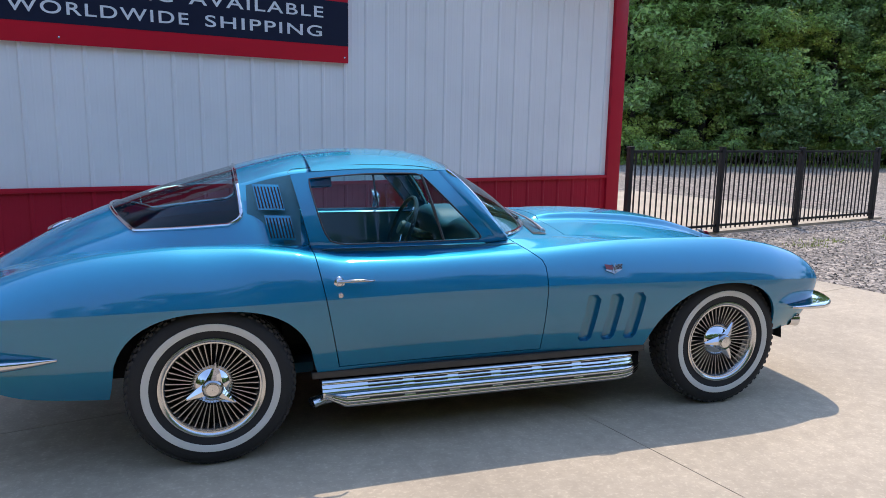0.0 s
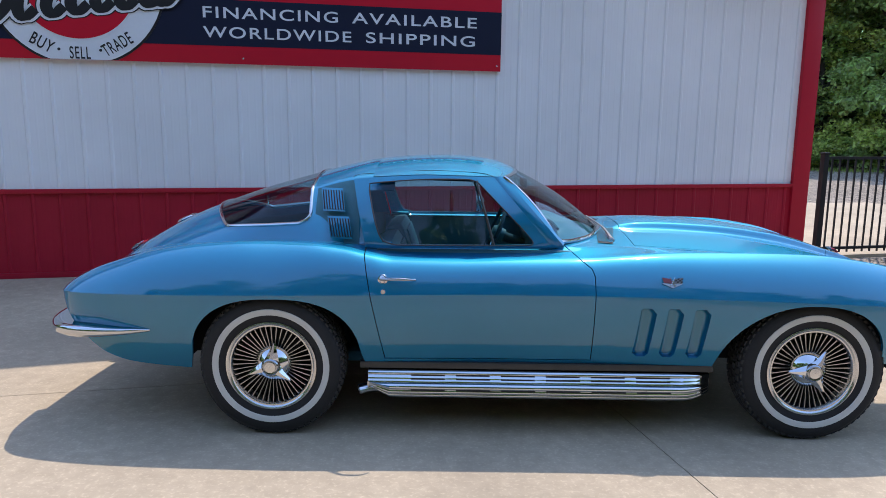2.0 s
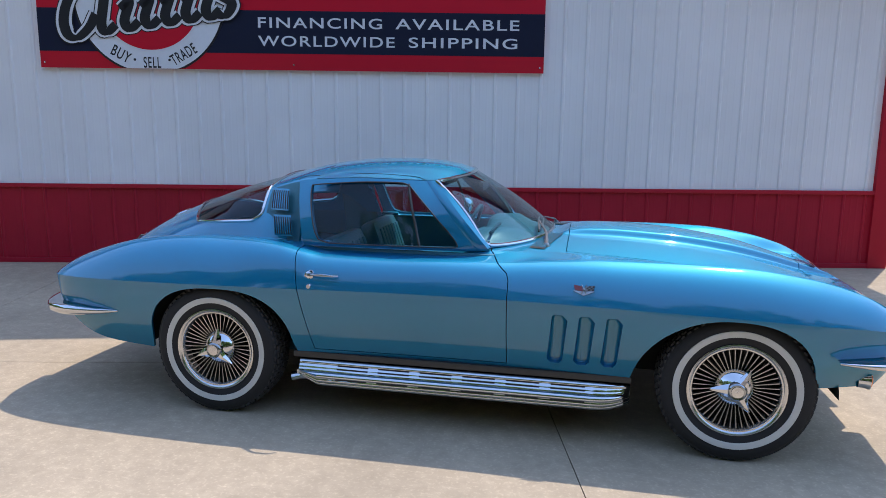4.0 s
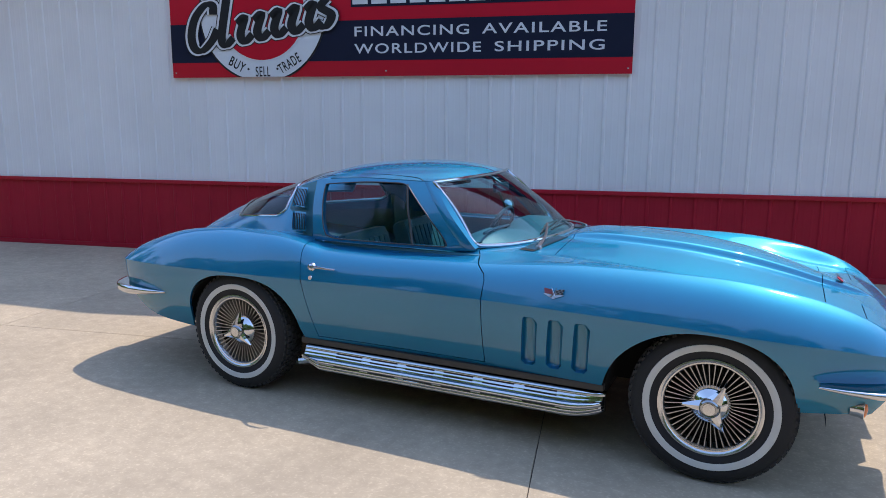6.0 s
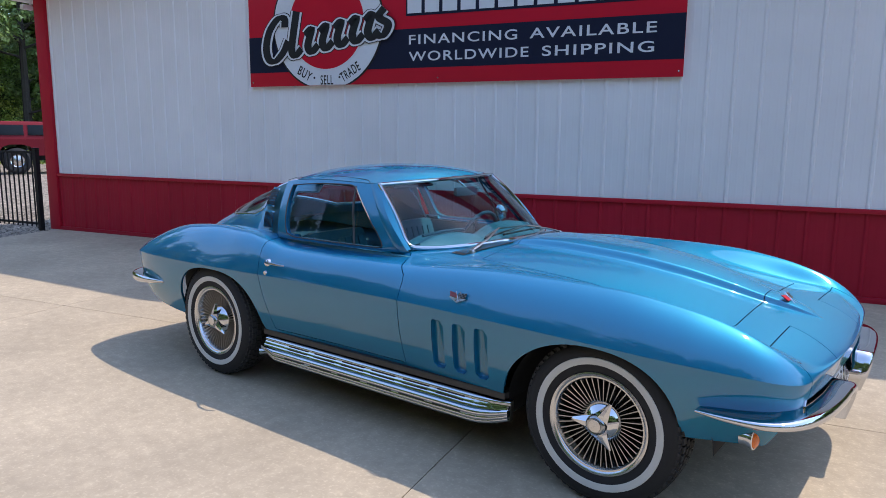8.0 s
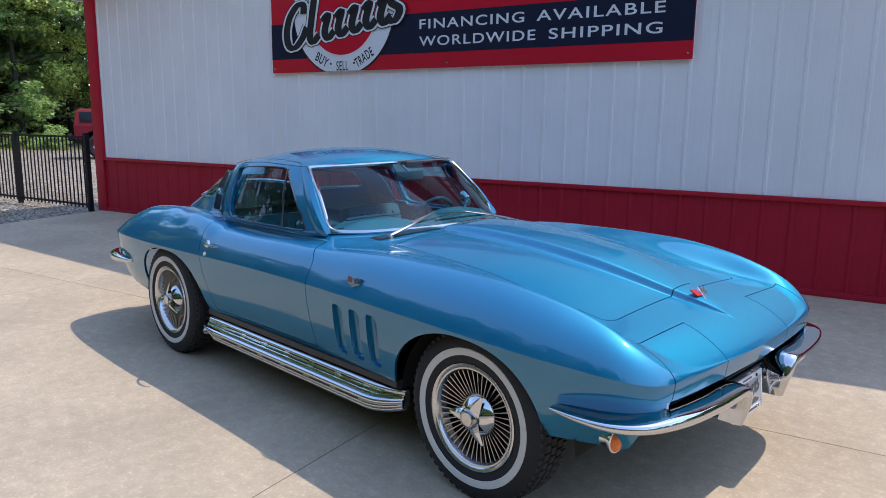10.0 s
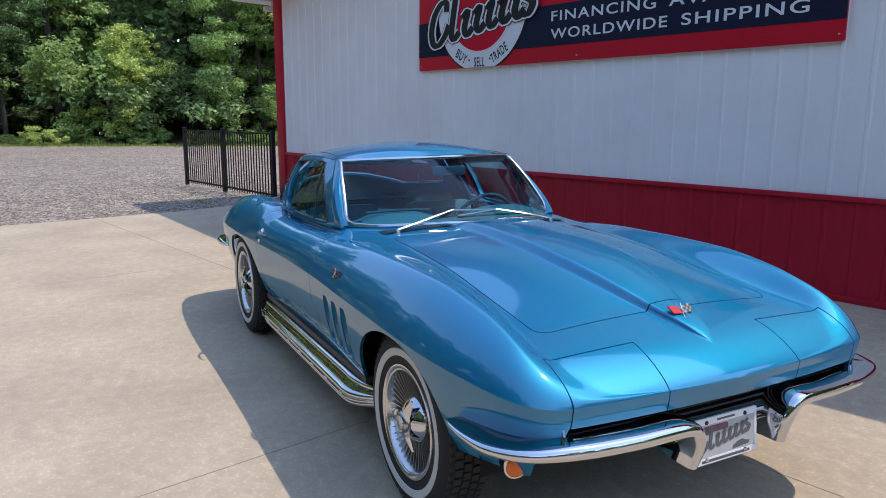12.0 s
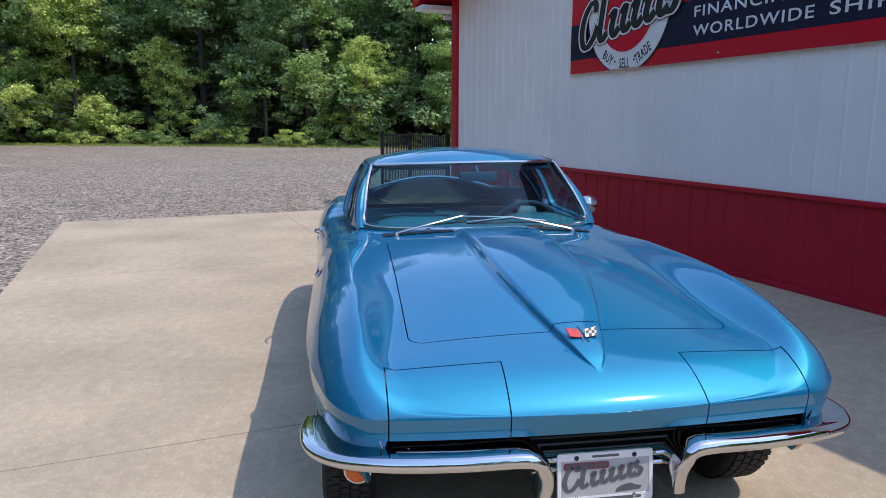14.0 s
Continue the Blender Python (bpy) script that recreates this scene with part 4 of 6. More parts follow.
# side frames and panes
for sgn in (-1, 1):
    def S(x, z, off=0.0, s=sgn):
        return Vector((x, s * (side_y(min(x, .2), z) + off - 0.014 * sstep(0.882, 0.868, z)), z))
    rear_lo, rear_up = (door_rear(.877) + .003, .868), (door_rear(1.18) + .003, 1.183)
    pil_up, pil_lo = (-0.168, 1.203), (0.118, 0.870)
    front_up, front_lo = (-0.218, 1.201), (0.062, 0.868)
    b = bmesh.new()
    rws = []
    for k in range(13):
        q = k / 12
        row = []
        for d in (0.0, 0.35, 0.7, 1.0):
            ax = pil_up[0] + (pil_lo[0] - pil_up[0]) * q
            bx = front_up[0] - 0.012 + (front_lo[0] - front_up[0]) * q
            az = pil_up[1] + (pil_lo[1] - pil_up[1]) * q
            row.append(S(ax + (bx - ax) * d, az, 0.004 * math.sin(math.pi * d) - (0.004 if d == 1.0 else 0)))
        rws.append(row)
    grid(b, rws)
    bmesh.ops.recalc_face_normals(b, faces=b.faces)
    if sum(f.normal.y for f in b.faces) * sgn < 0:
        bmesh.ops.reverse_faces(b, faces=b.faces)
    flange(b, 0.012)
    part("windshield_pillar", b, PAINT, car, angle=0.75)
    # the pillar's front face, from its outer edge in to the glass
    b = bmesh.new()
    rws = []
    for g in [r[-1 if sgn > 0 else 0] for r in wsrows] + [Vector((0.112, sgn * 0.612, 0.882))]:
        q = min(max((pil_up[1] - g.z) / (pil_up[1] - pil_lo[1]), 0), 1)
        o = S(pil_up[0] + (pil_lo[0] - pil_up[0]) * q, pil_up[1] + (pil_lo[1] - pil_up[1]) * q)
        mid_ = g.lerp(o, 0.55) + Vector((0.010, 0, 0.006))
        rws.append([g - Vector((0.004, 0, 0.002)), mid_, o])
    grid(b, rws)
    bmesh.ops.recalc_face_normals(b, faces=b.faces)
    if sum(f.normal.x for f in b.faces) < 0:
        bmesh.ops.reverse_faces(b, faces=b.faces)
    part("pillar_face", b, PAINT, car, angle=1.0)

    def line2(p, q, n):
        return [(p[0] + (q[0] - p[0]) * i / n, p[1] + (q[1] - p[1]) * i / n) for i in range(n)]
    n_ = 14
    outer_loop = line2(rear_lo, rear_up, n_) + [(x, z_gut(x) - 0.004) for x in np.linspace(rear_up[0], front_up[0], n_, endpoint=False)] + line2(front_up, front_lo, n_) + line2(front_lo, rear_lo, n_)
    win = catmull([(-0.675, .884, 0), (-.722, .889, 0), (-.752, .915, 0), (-.778, .98, 0), (-.812, 1.12, 0), (-.812, 1.150, 0), (-.795, 1.163, 0), (-.55, 1.183, 0), (-.335, 1.190, 0), (-.300, 1.180, 0), (-.16, 1.037, 0), (-.035, .900, 0), (-.04, .886, 0), (-.37, .884, 0)], 4 * n_, True)
    win2 = [(p.x, p.y) for p in win]
    # start both loops at the rear lower corner
    j0 = min(range(len(win2)), key=lambda k: (win2[k][0] + .74) ** 2 + (win2[k][1] - .89) ** 2)
    win2 = win2[j0:] + win2[:j0]
    # match corners: resample each side of the window to n_ points
    c1 = min(range(len(win2)), key=lambda k: (win2[k][0] + .81) ** 2 + (win2[k][1] - 1.158) ** 2)
    c2 = min(range(len(win2)), key=lambda k: (win2[k][0] + .31) ** 2 + (win2[k][1] - 1.188) ** 2)
    c3 = min(range(len(win2)), key=lambda k: (win2[k][0] + .035) ** 2 + (win2[k][1] - .89) ** 2)
    inner_loop = []
    for a, c in ((0, c1), (c1, c2), (c2, c3), (c3, len(win2))):
        seg = [win2[k % len(win2)] for k in range(a, c + 1)]
        inner_loop += [tuple(v)[:2] for v in resample([(x, z, 0) for x, z in seg], n_ + 1)[:-1]]
    b = bmesh.new()
    rr = []
    for k in range(5):
        q = k / 4
        rr.append([S(a[0] + (c[0] - a[0]) * q, a[1] + (c[1] - a[1]) * q, 0.0) for a, c in zip(outer_loop, inner_loop)])
    rr.append([S(c[0], c[1], -0.03) for c in inner_loop])
    grid(b, rr, loop_v=True)
    bmesh.ops.recalc_face_normals(b, faces=b.faces)
    if sum(f.normal.y for f in b.faces) * sgn < 0:
        bmesh.ops.reverse_faces(b, faces=b.faces)
    flange(b, 0.012)
    part("window_frame", b, PAINT, door_ob[sgn], angle=0.75)
    # panes: door glass and quarter vent, parted by a slanting bar
    bar_lo, bar_hi = (-0.222, 0.884), (-0.303, 1.184)

    def side_of(p):
        return (p[0] - bar_lo[0]) * (bar_hi[1] - bar_lo[1]) - (p[1] - bar_lo[1]) * (bar_hi[0] - bar_lo[0])
    for nm, keep in (("side_glass", -1), ("vent_glass", 1)):
        poly = [p for p in inner_loop if side_of(p) * keep > 0]
        # order the piece so that the bar's ends close it
        k0 = next(k for k in range(len(inner_loop)) if side_of(inner_loop[k]) * keep > 0 and side_of(inner_loop[k - 1]) * keep <= 0)
        poly = []
        for k in range(len(inner_loop)):
            p = inner_loop[(k0 + k) % len(inner_loop)]
            if side_of(p) * keep > 0:
                poly.append(p)
        poly += [bar_lo, bar_hi] if keep < 0 else [bar_hi, bar_lo]
        b = bmesh.new()
        if (poly[-1][0] - poly[-3][0]) ** 2 + (poly[-1][1] - poly[-3][1]) ** 2 < (poly[-2][0] - poly[-3][0]) ** 2 + (poly[-2][1] - poly[-3][1]) ** 2:
            poly[-1], poly[-2] = poly[-2], poly[-1]
        b.faces.new([b.verts.new(S(x, z, -0.012)) for x, z in poly])
        bmesh.ops.triangulate(b, faces=b.faces)
        pane = part(nm, b, GLASS, door_ob[sgn], "clear side window glass", smooth=False)
        pane.visible_shadow = False
    b = bmesh.new()
    tube(b, [S(x, z, -0.003) for x, z in line2(bar_lo, bar_hi, 8) + [bar_hi]], 0.007, 6)
    part("vent_bar", b, GREY_TRIM, door_ob[sgn], "dark metal vent window bar")
    b = bmesh.new()
    tube(b, [S(p.x, p.y, 0.001) for p in resample([(x, z, 0) for x, z in inner_loop + inner_loop[:1]], 90, True)], 0.0036, 6, closed=True)
    part("window_trim", b, GREY_TRIM, door_ob[sgn], "thin grey window moulding")
    # louvres behind the door
    for (xa, xb, za, zb, lean) in ((-1.054, -0.945, 1.030, 1.135, -0.20), (-1.012, -0.905, 0.906, 1.008, -0.20)):
        vent = bmesh.new()

        def V(px, pz, off):
            x = px + lean * (pz - za)
            return S(x, pz, off)
        rws = [[V(xa + (xb - xa) * i / 6 + 0.02, za + (zb - za) * j / 6, 0.0022 if 0 < i < 6 and 0 < j < 6 else -0.001) for j in range(7)] for i in range(7)]
        grid(vent, rws)
        vent_ob = part("air_vent", vent, PAINT, car, "slatted body-colour air louvre")
        # no openings cut: raised dark strips carry the slots' shade
        for k in range(8):
            slot = bmesh.new()
            xs = xa + 0.02 + (xb - xa) * (k + 0.35) / 8
            xw = (xb - xa) / 8 * 0.36
            zz = [za + 0.009 + (zb - za - 0.018) * r / 9 for r in range(10)]
            grid(slot, [[V(xs, z, 0.0022), V(xs + 0.001, z, 0.0045), V(xs + xw, z, 0.0045), V(xs + xw + 0.001, z, 0.0022)] for z in zz])
            part("slot", slot, UNDER, vent_ob, "dark raised strip for the slot's shade", smooth=False)
    # door handle and lock
    hy = sgn * 0.857
    hp = [Vector((-0.735 + 0.155 * i / 9, hy + sgn * (0.028 * math.sin(math.pi * min(1, i / 4, (9.35 - i) / 2.6) / 2)), 0.752 + 0.006 * math.sin(math.pi * i / 9))) for i in range(10)]
    b = bmesh.new()
    tube(b, hp, [0.009, 0.008, 0.007, 0.0068, 0.0065, 0.0065, 0.006, 0.0056, 0.005, 0.004], 8)
    part("door_handle", b, DARK_CHROME, door_ob[sgn], "chrome door handle")
    b = bmesh.new()
    lathe(b, [(0.001, 0.022), (0.011, 0.021), (0.015, 0.017), (0.022, 0.014), (0.026, 0.0)], 20, Matrix.Translation((-0.728, hy - sgn * 0.012, 0.747)) @ pose(0, 0, 0, 90 * (1 if sgn < 0 else -1)))
    part("handle_button", b, CHROME, door_ob[sgn])
    b = bmesh.new()
    lathe(b, [(0.001, 0.008), (0.010, 0.008), (0.013, 0.0)], 16, Matrix.Translation((-0.725, hy + sgn * 0.014, 0.697)) @ pose(0, 0, 0, 90 * (1 if sgn < 0 else -1)))
    part("door_lock", b, STEEL, door_ob[sgn])
    # inner door card
    b = bmesh.new()
    box(b, (-0.80, 0.0, 0.40), (0.20, 0.03, 0.86), Matrix.Translation((0, sgn * 0.665 - 0.015, 0)), 0.01)
    part("door_card", b, TEAL, door_ob[sgn])
    b = bmesh.new()
    box(b, (-0.70, 0.0, 0.62), (-0.05, 0.05, 0.66), Matrix.Translation((0, sgn * 0.625 - 0.025, 0)), 0.015)
    part("arm_rest", b, TEAL, door_ob[sgn])

# under the shell
b = bmesh.new()
box(b, (-0.78, -0.70, 0.20), (0.76, 0.70, 0.34), None, 0.03)
box(b, (-2.05, -0.55, 0.36), (-0.80, 0.55, 0.62), None, 0.05)
box(b, (0.70, -0.50, 0.30), (1.70, 0.50, 0.66), None, 0.05)
# unseen pan, added to stop sun falling through the headlamp door gaps
box(b, (1.60, -0.62, 0.50), (1.84, 0.62, 0.595), None, 0.02)
part("chassis", b, UNDER, car, "black underbody")
for sx, cx in ((-1, -1.2445), (1, 1.2445)):
    for sgn in (-1, 1):
        b = bmesh.new()
        rws = [[(cx - 0.01 + r * 1.1 * math.cos(q), sgn * y, min(0.30 + r * math.sin(q) * 0.97, top)) for q in np.linspace(0.02, math.pi - 0.02, 28)] for r, y, top in ((0.40, 0.775, 0.668), (0.40, 0.55, 0.70), (0.02, 0.54, 0.70))]
        grid(b, rws)
        part("wheel_house", b, UNDER, car)

# wheels
TYRE_R = 0.336


def build_wheel(sgn, m):
    w = new("wheel")
    w.parent = car
    w.matrix_basis = m
    b = bmesh.new()
    prof = [(0.180, -0.07), (0.190, 0.060), (0.197, 0.078), (0.222, 0.089), (0.256, 0.0935), (0.285, 0.094), (0.306, 0.088), (0.320, 0.078), (0.3265, 0.066), (0.3285, 0.05), (0.3295, 0.0), (0.3285, -0.05), (0.325, -0.07), (0.305, -0.09), (0.26, -0.092), (0.21, -0.08)]
    lathe(b, prof, 64)
    tyre = part("tyre", b, RUBBER, w, angle=1.2)
    b = bmesh.new()
    for k in range(60):
        for zc_, dz_ in ((0.050, 0.0135), (0.017, 0.0135), (-0.017, 0.0135), (-0.050, 0.0135)):
            a = 2 * math.pi * (k + (0.5 if zc_ in (0.017, -0.050) else 0)) / 60
            r1 = 0.3369 if abs(zc_) < 0.03 else 0.3352
            box(b, (0.324, -0.0133, zc_ - dz_), (r1, 0.0133, zc_ + dz_), pose(0, 0, 0, 0, 0, math.degrees(a)))
    for k in range(60):
        a = 2 * math.pi * (k + 0.5) / 60
        box(b, (0.314, -0.009, 0.062), (0.3275, 0.009, 0.0785), pose(0, 0, 0, 0, 0, math.degrees(a)))
    part("tread", b, TREAD, tyre, "dusty block tread", smooth=False)
    b = bmesh.new()
    lathe(b, [(0.2405, 0.0895), (0.2420, 0.0935), (0.256, 0.0962), (0.2690, 0.0968), (0.2705, 0.094)], 72)
    part("whitewall", b, WHITEWALL, tyre, "narrow white sidewall band")
    b = bmesh.new()
    lathe(b, [(0.168, 0.040), (0.178, 0.060), (0.182, 0.076), (0.187, 0.083), (0.193, 0.084), (0.196, 0.0875), (0.203, 0.0905), (0.209, 0.089), (0.212, 0.080)], 72)
    part("rim_ring", b, STEEL, w, "polished outer ring of the wheel cover")
    b = bmesh.new()
    lathe(b, [(0.200, 0.030), (0.17, 0.020), (0.07, 0.030), (0.001, 0.03)], 48)
    part("cover_back", b, UNDER, w, "dark recessed wheel cover disc")
    b = bmesh.new()
    r0, r1 = 0.080, 0.181
    lo_ = [(r0, -0.0012, 0.024), (r0, 0.0012, 0.024), (r1, 0.0026, 0.030), (r1, -0.0026, 0.030)]
    hi_ = [(r0, -0.0014, 0.050), (r0, 0.0014, 0.050), (r1, 0.0023, 0.068), (r1, -0.0023, 0.068)]
    v = [b.verts.new(p) for p in lo_ + hi_]
    for f in ((4, 5, 6, 7), (0, 1, 5, 4), (1, 2, 6, 5), (2, 3, 7, 6), (3, 0, 4, 7)):
        b.faces.new([v[q] for q in f])
    bmesh.ops.recalc_face_normals(b, faces=b.faces)
    spoke = part("spoke", b, SPOKE, w, smooth=False)
    for k in range(1, 44):
        share("spoke", spoke, w, pose(0, 0, 0, 0, 0, 360 * k / 44))
    b = bmesh.new()
    lathe(b, [(0.088, 0.022), (0.088, 0.046), (0.085, 0.052), (0.069, 0.069), (0.052, 0.083), (0.044, 0.087), (0.040, 0.090)], 40)
    part("hub_cone", b, CHROME, w, "polished hub cone")
    b = bmesh.new()
    lathe(b, [(0.044, 0.084), (0.043, 0.098), (0.040, 0.106), (0.033, 0.111), (0.028, 0.109), (0.001, 0.109)], 32)
    part("hub_cap", b, DARK_CHROME, w)
    b = bmesh.new()
    lathe(b, [(0.026, 0.108), (0.025, 0.1115), (0.001, 0.113)], 24)
    part("hub_emblem", b, STEEL, w, "round brushed hub emblem")
    b = bmesh.new()
    for k in range(3):
        mm = pose(0, 0, 0, 0, 0, 120 * k)
        pts = [(0.020, -0.036, 0.094), (0.055, -0.027, 0.093), (0.108, -0.007, 0.084), (0.111, 0.003, 0.084), (0.060, 0.019, 0.093), (0.020, 0.036, 0.094)]
        lo_ = [b.verts.new(mm @ Vector(p)) for p in pts]
        tp = [b.verts.new(mm @ Vector((p[0], p[1] * 0.35, p[2] + (0.013 if p[0] < 0.09 else 0.006)))) for p in pts]
        b.faces.new(tp)
        for i in range(6):
            b.faces.new((lo_[i], lo_[(i + 1) % 6], tp[(i + 1) % 6], tp[i]))
    bmesh.ops.recalc_face_normals(b, faces=b.faces)
    part("spinner", b, CHROME, w, "three-winged chrome spinner", angle=0.4)
    return w


for cx, spin, track in ((-1.2445, 82, 0.766), (1.2445, 62, 0.7465)):
    for sgn in (-1, 1):
        build_wheel(sgn, Matrix.Translation((cx, sgn * track, TYRE_R)) @ pose(0, 0, 0, 90 if sgn < 0 else -90) @ pose(0, 0, 0, 0, 0, spin))

# sills and side exhausts
for sgn in (-1, 1):
    b = bmesh.new()
    box(b, (-0.84, -0.020, 0.318), (0.80, 0.020, 0.350), Matrix.Translation((0, sgn * 0.790, 0)), 0.006)
    part("sill_trim", b, GREY_TRIM, car, "grey ribbed rocker moulding")
    pipe = new("side_exhaust")
    pipe.parent = car
    pipe["label"] = "slotted chrome side exhaust cover"
    b = bmesh.new()
    # cover: a top rail, a sloping slotted face, then rounded lower rails
    sec = [(0.735, 0.314), (0.800, 0.3145), (0.814, 0.312), (0.822, 0.307), (0.826, 0.300), (0.826, 0.296), (0.824, 0.293), (0.826, 0.289), (0.833, 0.281), (0.834, 0.277), (0.836, 0.274), (0.842, 0.266), (0.843, 0.262),
           (0.848, 0.2605), (0.855, 0.257), (0.860, 0.251), (0.862, 0.243), (0.861, 0.237), (0.858, 0.234), (0.858, 0.230), (0.861, 0.227), (0.861, 0.219), (0.857, 0.2125), (0.854, 0.2115), (0.856, 0.208), (0.855, 0.202), (0.848, 0.194), (0.830, 0.189), (0.735, 0.188)]
    rws = []
    for x in [-0.80, -0.795, -0.76] + list(np.linspace(-0.7, 0.58, 40)) + [0.63, 0.67, 0.70, 0.73, 0.755, 0.775, 0.79, 0.80]:
        tt = sstep(0.58, 0.805, x)
        shrink = 1 - math.sqrt(max(0, 1 - tt ** 2.2))
        cutlow = 0.05 * sstep(-0.70, -0.80, x)
        row = []
        for y, z in sec:
            zz = 0.25 + (z - 0.25) * (1 - 0.30 * shrink) + (cutlow if z < 0.25 else 0) * (0.312 - z) / 0.12
            row.append((x, sgn * (0.735 + (y - 0.735) * (1 - 0.75 * shrink)), zz))
        rws.append(row)
    rw_ = grid(b, rws)
    b.faces.new(rw_[-1])
    bmesh.ops.recalc_face_normals(b, faces=b.faces)
    part("cover", b, CHROME, pipe, angle=0.9)
    slot = None
    for yc_, zc_, tilt in ((0.8245, 0.2925, 75), (0.8340, 0.2775, 75), (0.8582, 0.232, 90)):
        for k in range(6):
            m = Matrix.Translation((-0.60 + k * 0.208, sgn * yc_, zc_)) @ pose(0, 0, 0, sgn * (90 - tilt), 0, 0)
            if slot is None:
                b = bmesh.new()
                box(b, (0, -0.0030, -0.0032), (0.156, 0.0030, 0.0032))
                slot = part("slot", b, BLACK, pipe, "long black slot", smooth=False)
                slot.matrix_basis = m
            else:
                share("slot", slot, pipe, m)["label"] = "long black slot"
    b = bmesh.new()
    tube(b, [(-0.72, sgn * 0.80, 0.230), (-0.80, sgn * 0.805, 0.225), (-0.845, sgn * 0.82, 0.218)], [0.03, 0.03, 0.032], 14, caps=False, flat=0.7)
    part("tail_tip", b, STEEL, pipe)

# front bumpers, one each side, with an upright inner end
for sgn in (-1, 1):
    path = catmull([(1.63, .872, 0.504), (1.74, .874, 0.503), (1.85, .852, 0.502), (1.935, .780, 0.501), (1.985, .64, 0.500), (2.008, .45, 0.499), (2.016, .255, 0.498), (2.014, .218, .462), (2.006, .207, .420), (1.990, .213, .358)], 56)
    if sgn > 0:  # this end sits closer in
        path = [p - Vector((0, 0.024 * sstep(1.99, 1.86, p.x), 0)) for p in path]
    b = bmesh.new()
    prof = [(-0.115, 0.0310), (-0.080, 0.0310), (-0.040, 0.0305), (0.000, 0.0290), (0.018, 0.0265), (0.0265, 0.020), (0.030, 0.006), (0.027, -0.009), (0.012, -0.017), (-0.040, -0.012)]
    rws = []
    for i, p in enumerate(path):
        a, c = path[max(i - 1, 0)], path[min(i + 1, 55)]
        t = (c - a).normalized()
        n = Vector((-t.y, t.x, 0))
        if n.length < 0.7:
            n = Vector((1, 0, 0))
        n.normalize()
        if n.dot(Vector((p.x - 1.5, p.y, 0))) < 0:
            n = -n
        w = t.cross(n).normalized()
        g = 0.30 + 0.70 * min(1, i / 12) ** 0.7
        g *= 1 - 0.18 * sstep(46, 55, i)
        rws.append([(p.x + n.x * d * g + w.x * h * g, sgn * (p.y + n.y * d * g + w.y * h * g), p.z + w.z * h * g) for d, h in [(d_ * (1 + 0.9 * sstep(44, 51, i)) if d_ < 0 else d_, h_ * (0.55 + 0.45 * sstep(10, 26, i)) if h_ > 0.01 else h_) for d_, h_ in prof]])
    rw_ = grid(b, rws)
    b.faces.new(rw_[-1])
    bmesh.ops.recalc_face_normals(b, faces=b.faces)
    bump = part("front_bumper", b, CHROME, car, "chrome front bumper blade", angle=0.9)
    # park lamp below the bumper
    lamp = new("turn_signal")
    lamp.parent = car
    mm = Matrix.Translation((1.785, sgn * 0.725, 0.396)) @ pose(0, 0, 0, 0, 90, 0) @ pose(0, 0, 0, -8 * sgn, 0, 0)
    b = bmesh.new()
    lathe(b, [(0.036, -0.03), (0.038, 0.0), (0.042, 0.010), (0.042, 0.017), (0.036, 0.019)], 32, mm)
    part("bezel", b, CHROME, lamp, "chrome lamp bezel")
    b = bmesh.new()
    lathe(b, [(0.037, 0.014), (0.035, 0.020), (0.026, 0.026), (0.012, 0.029), (0.001, 0.030)], 32, mm)
    part("lens", b, AMBER, lamp, "amber lens")
    # rear bumper
    path = catmull([(-1.80, .842, .497), (-1.95, .852, .490), (-2.12, .835, .486), (-2.25, .77, .484), (-2.33, .62, .484), (-2.36, .38, .484)], 30)
    b = bmesh.new()
    rws = []
    for i, p in enumerate(path):
        a, c = path[max(i - 1, 0)], path[min(i + 1, 29)]
        t = (c - a).normalized()
        n = Vector((t.y, -t.x, 0))
        if n.dot(Vector((p.x + 1.7, p.y, 0))) < 0:
            n = -n
        g = 0.2 + 0.8 * min(1, i / 10) ** 0.8
        rws.append([(p.x + n.x * d * g, sgn * (p.y + n.y * d * g), p.z + (h if h > 0.01 else h * 1.5) * g) for d, h in prof])
    grid(b, rws)
    bmesh.ops.recalc_face_normals(b, faces=b.faces)
    part("rear_bumper", b, CHROME, car, "chrome rear bumper blade", angle=0.9)

# grille opening and lower nose
b = bmesh.new()
rws = []
for z in (0.57, 0.52, 0.46, 0.41):
    rws.append([(1.86 - 0.10 * abs(y) ** 2, y, z) for y in np.linspace(-0.64, 0.64, 17)])
grid(b, rws)
part("grille_back", b, UNDER, car)
for k in range(5):
    b = bmesh.new()
    z = 0.455 + 0.022 * k
    tube(b, [(1.925 - 0.03 * abs(y) ** 2, y, z) for y in np.linspace(-0.63, 0.63, 21)], 0.0045, 6)
    part("grille_bar", b, BLACK, car, "black horizontal grille bar")
b = bmesh.new()
tube(b, [(1.962 - 0.035 * (abs(y) / 0.62) ** 2.5, y, 0.556) for y in np.linspace(-0.62, 0.62, 25)], 0.005, 6)
part("grille_lip", b, CHROME, car, "bright upper grille moulding")
for sgn in (-1, 1):
    b = bmesh.new()
    tube(b, [(1.935, sgn * 0.668, 0.556), (1.932, sgn * 0.655, 0.512)], 0.008, 6, flat=0.5)
    part("grille_end", b, CHROME, car)
b = bmesh.new()
rws = []
for i, (z, back) in enumerate(((0.478, -0.005), (0.455, 0.04), (0.42, 0.06), (0.385, 0.09), (0.36, 0.15))):
    rws.append([(1.92 - back - 0.20 * (abs(y) / 0.78) ** 4, y, z) for y in np.linspace(-0.70, 0.70, 33)])
grid(b, rws)
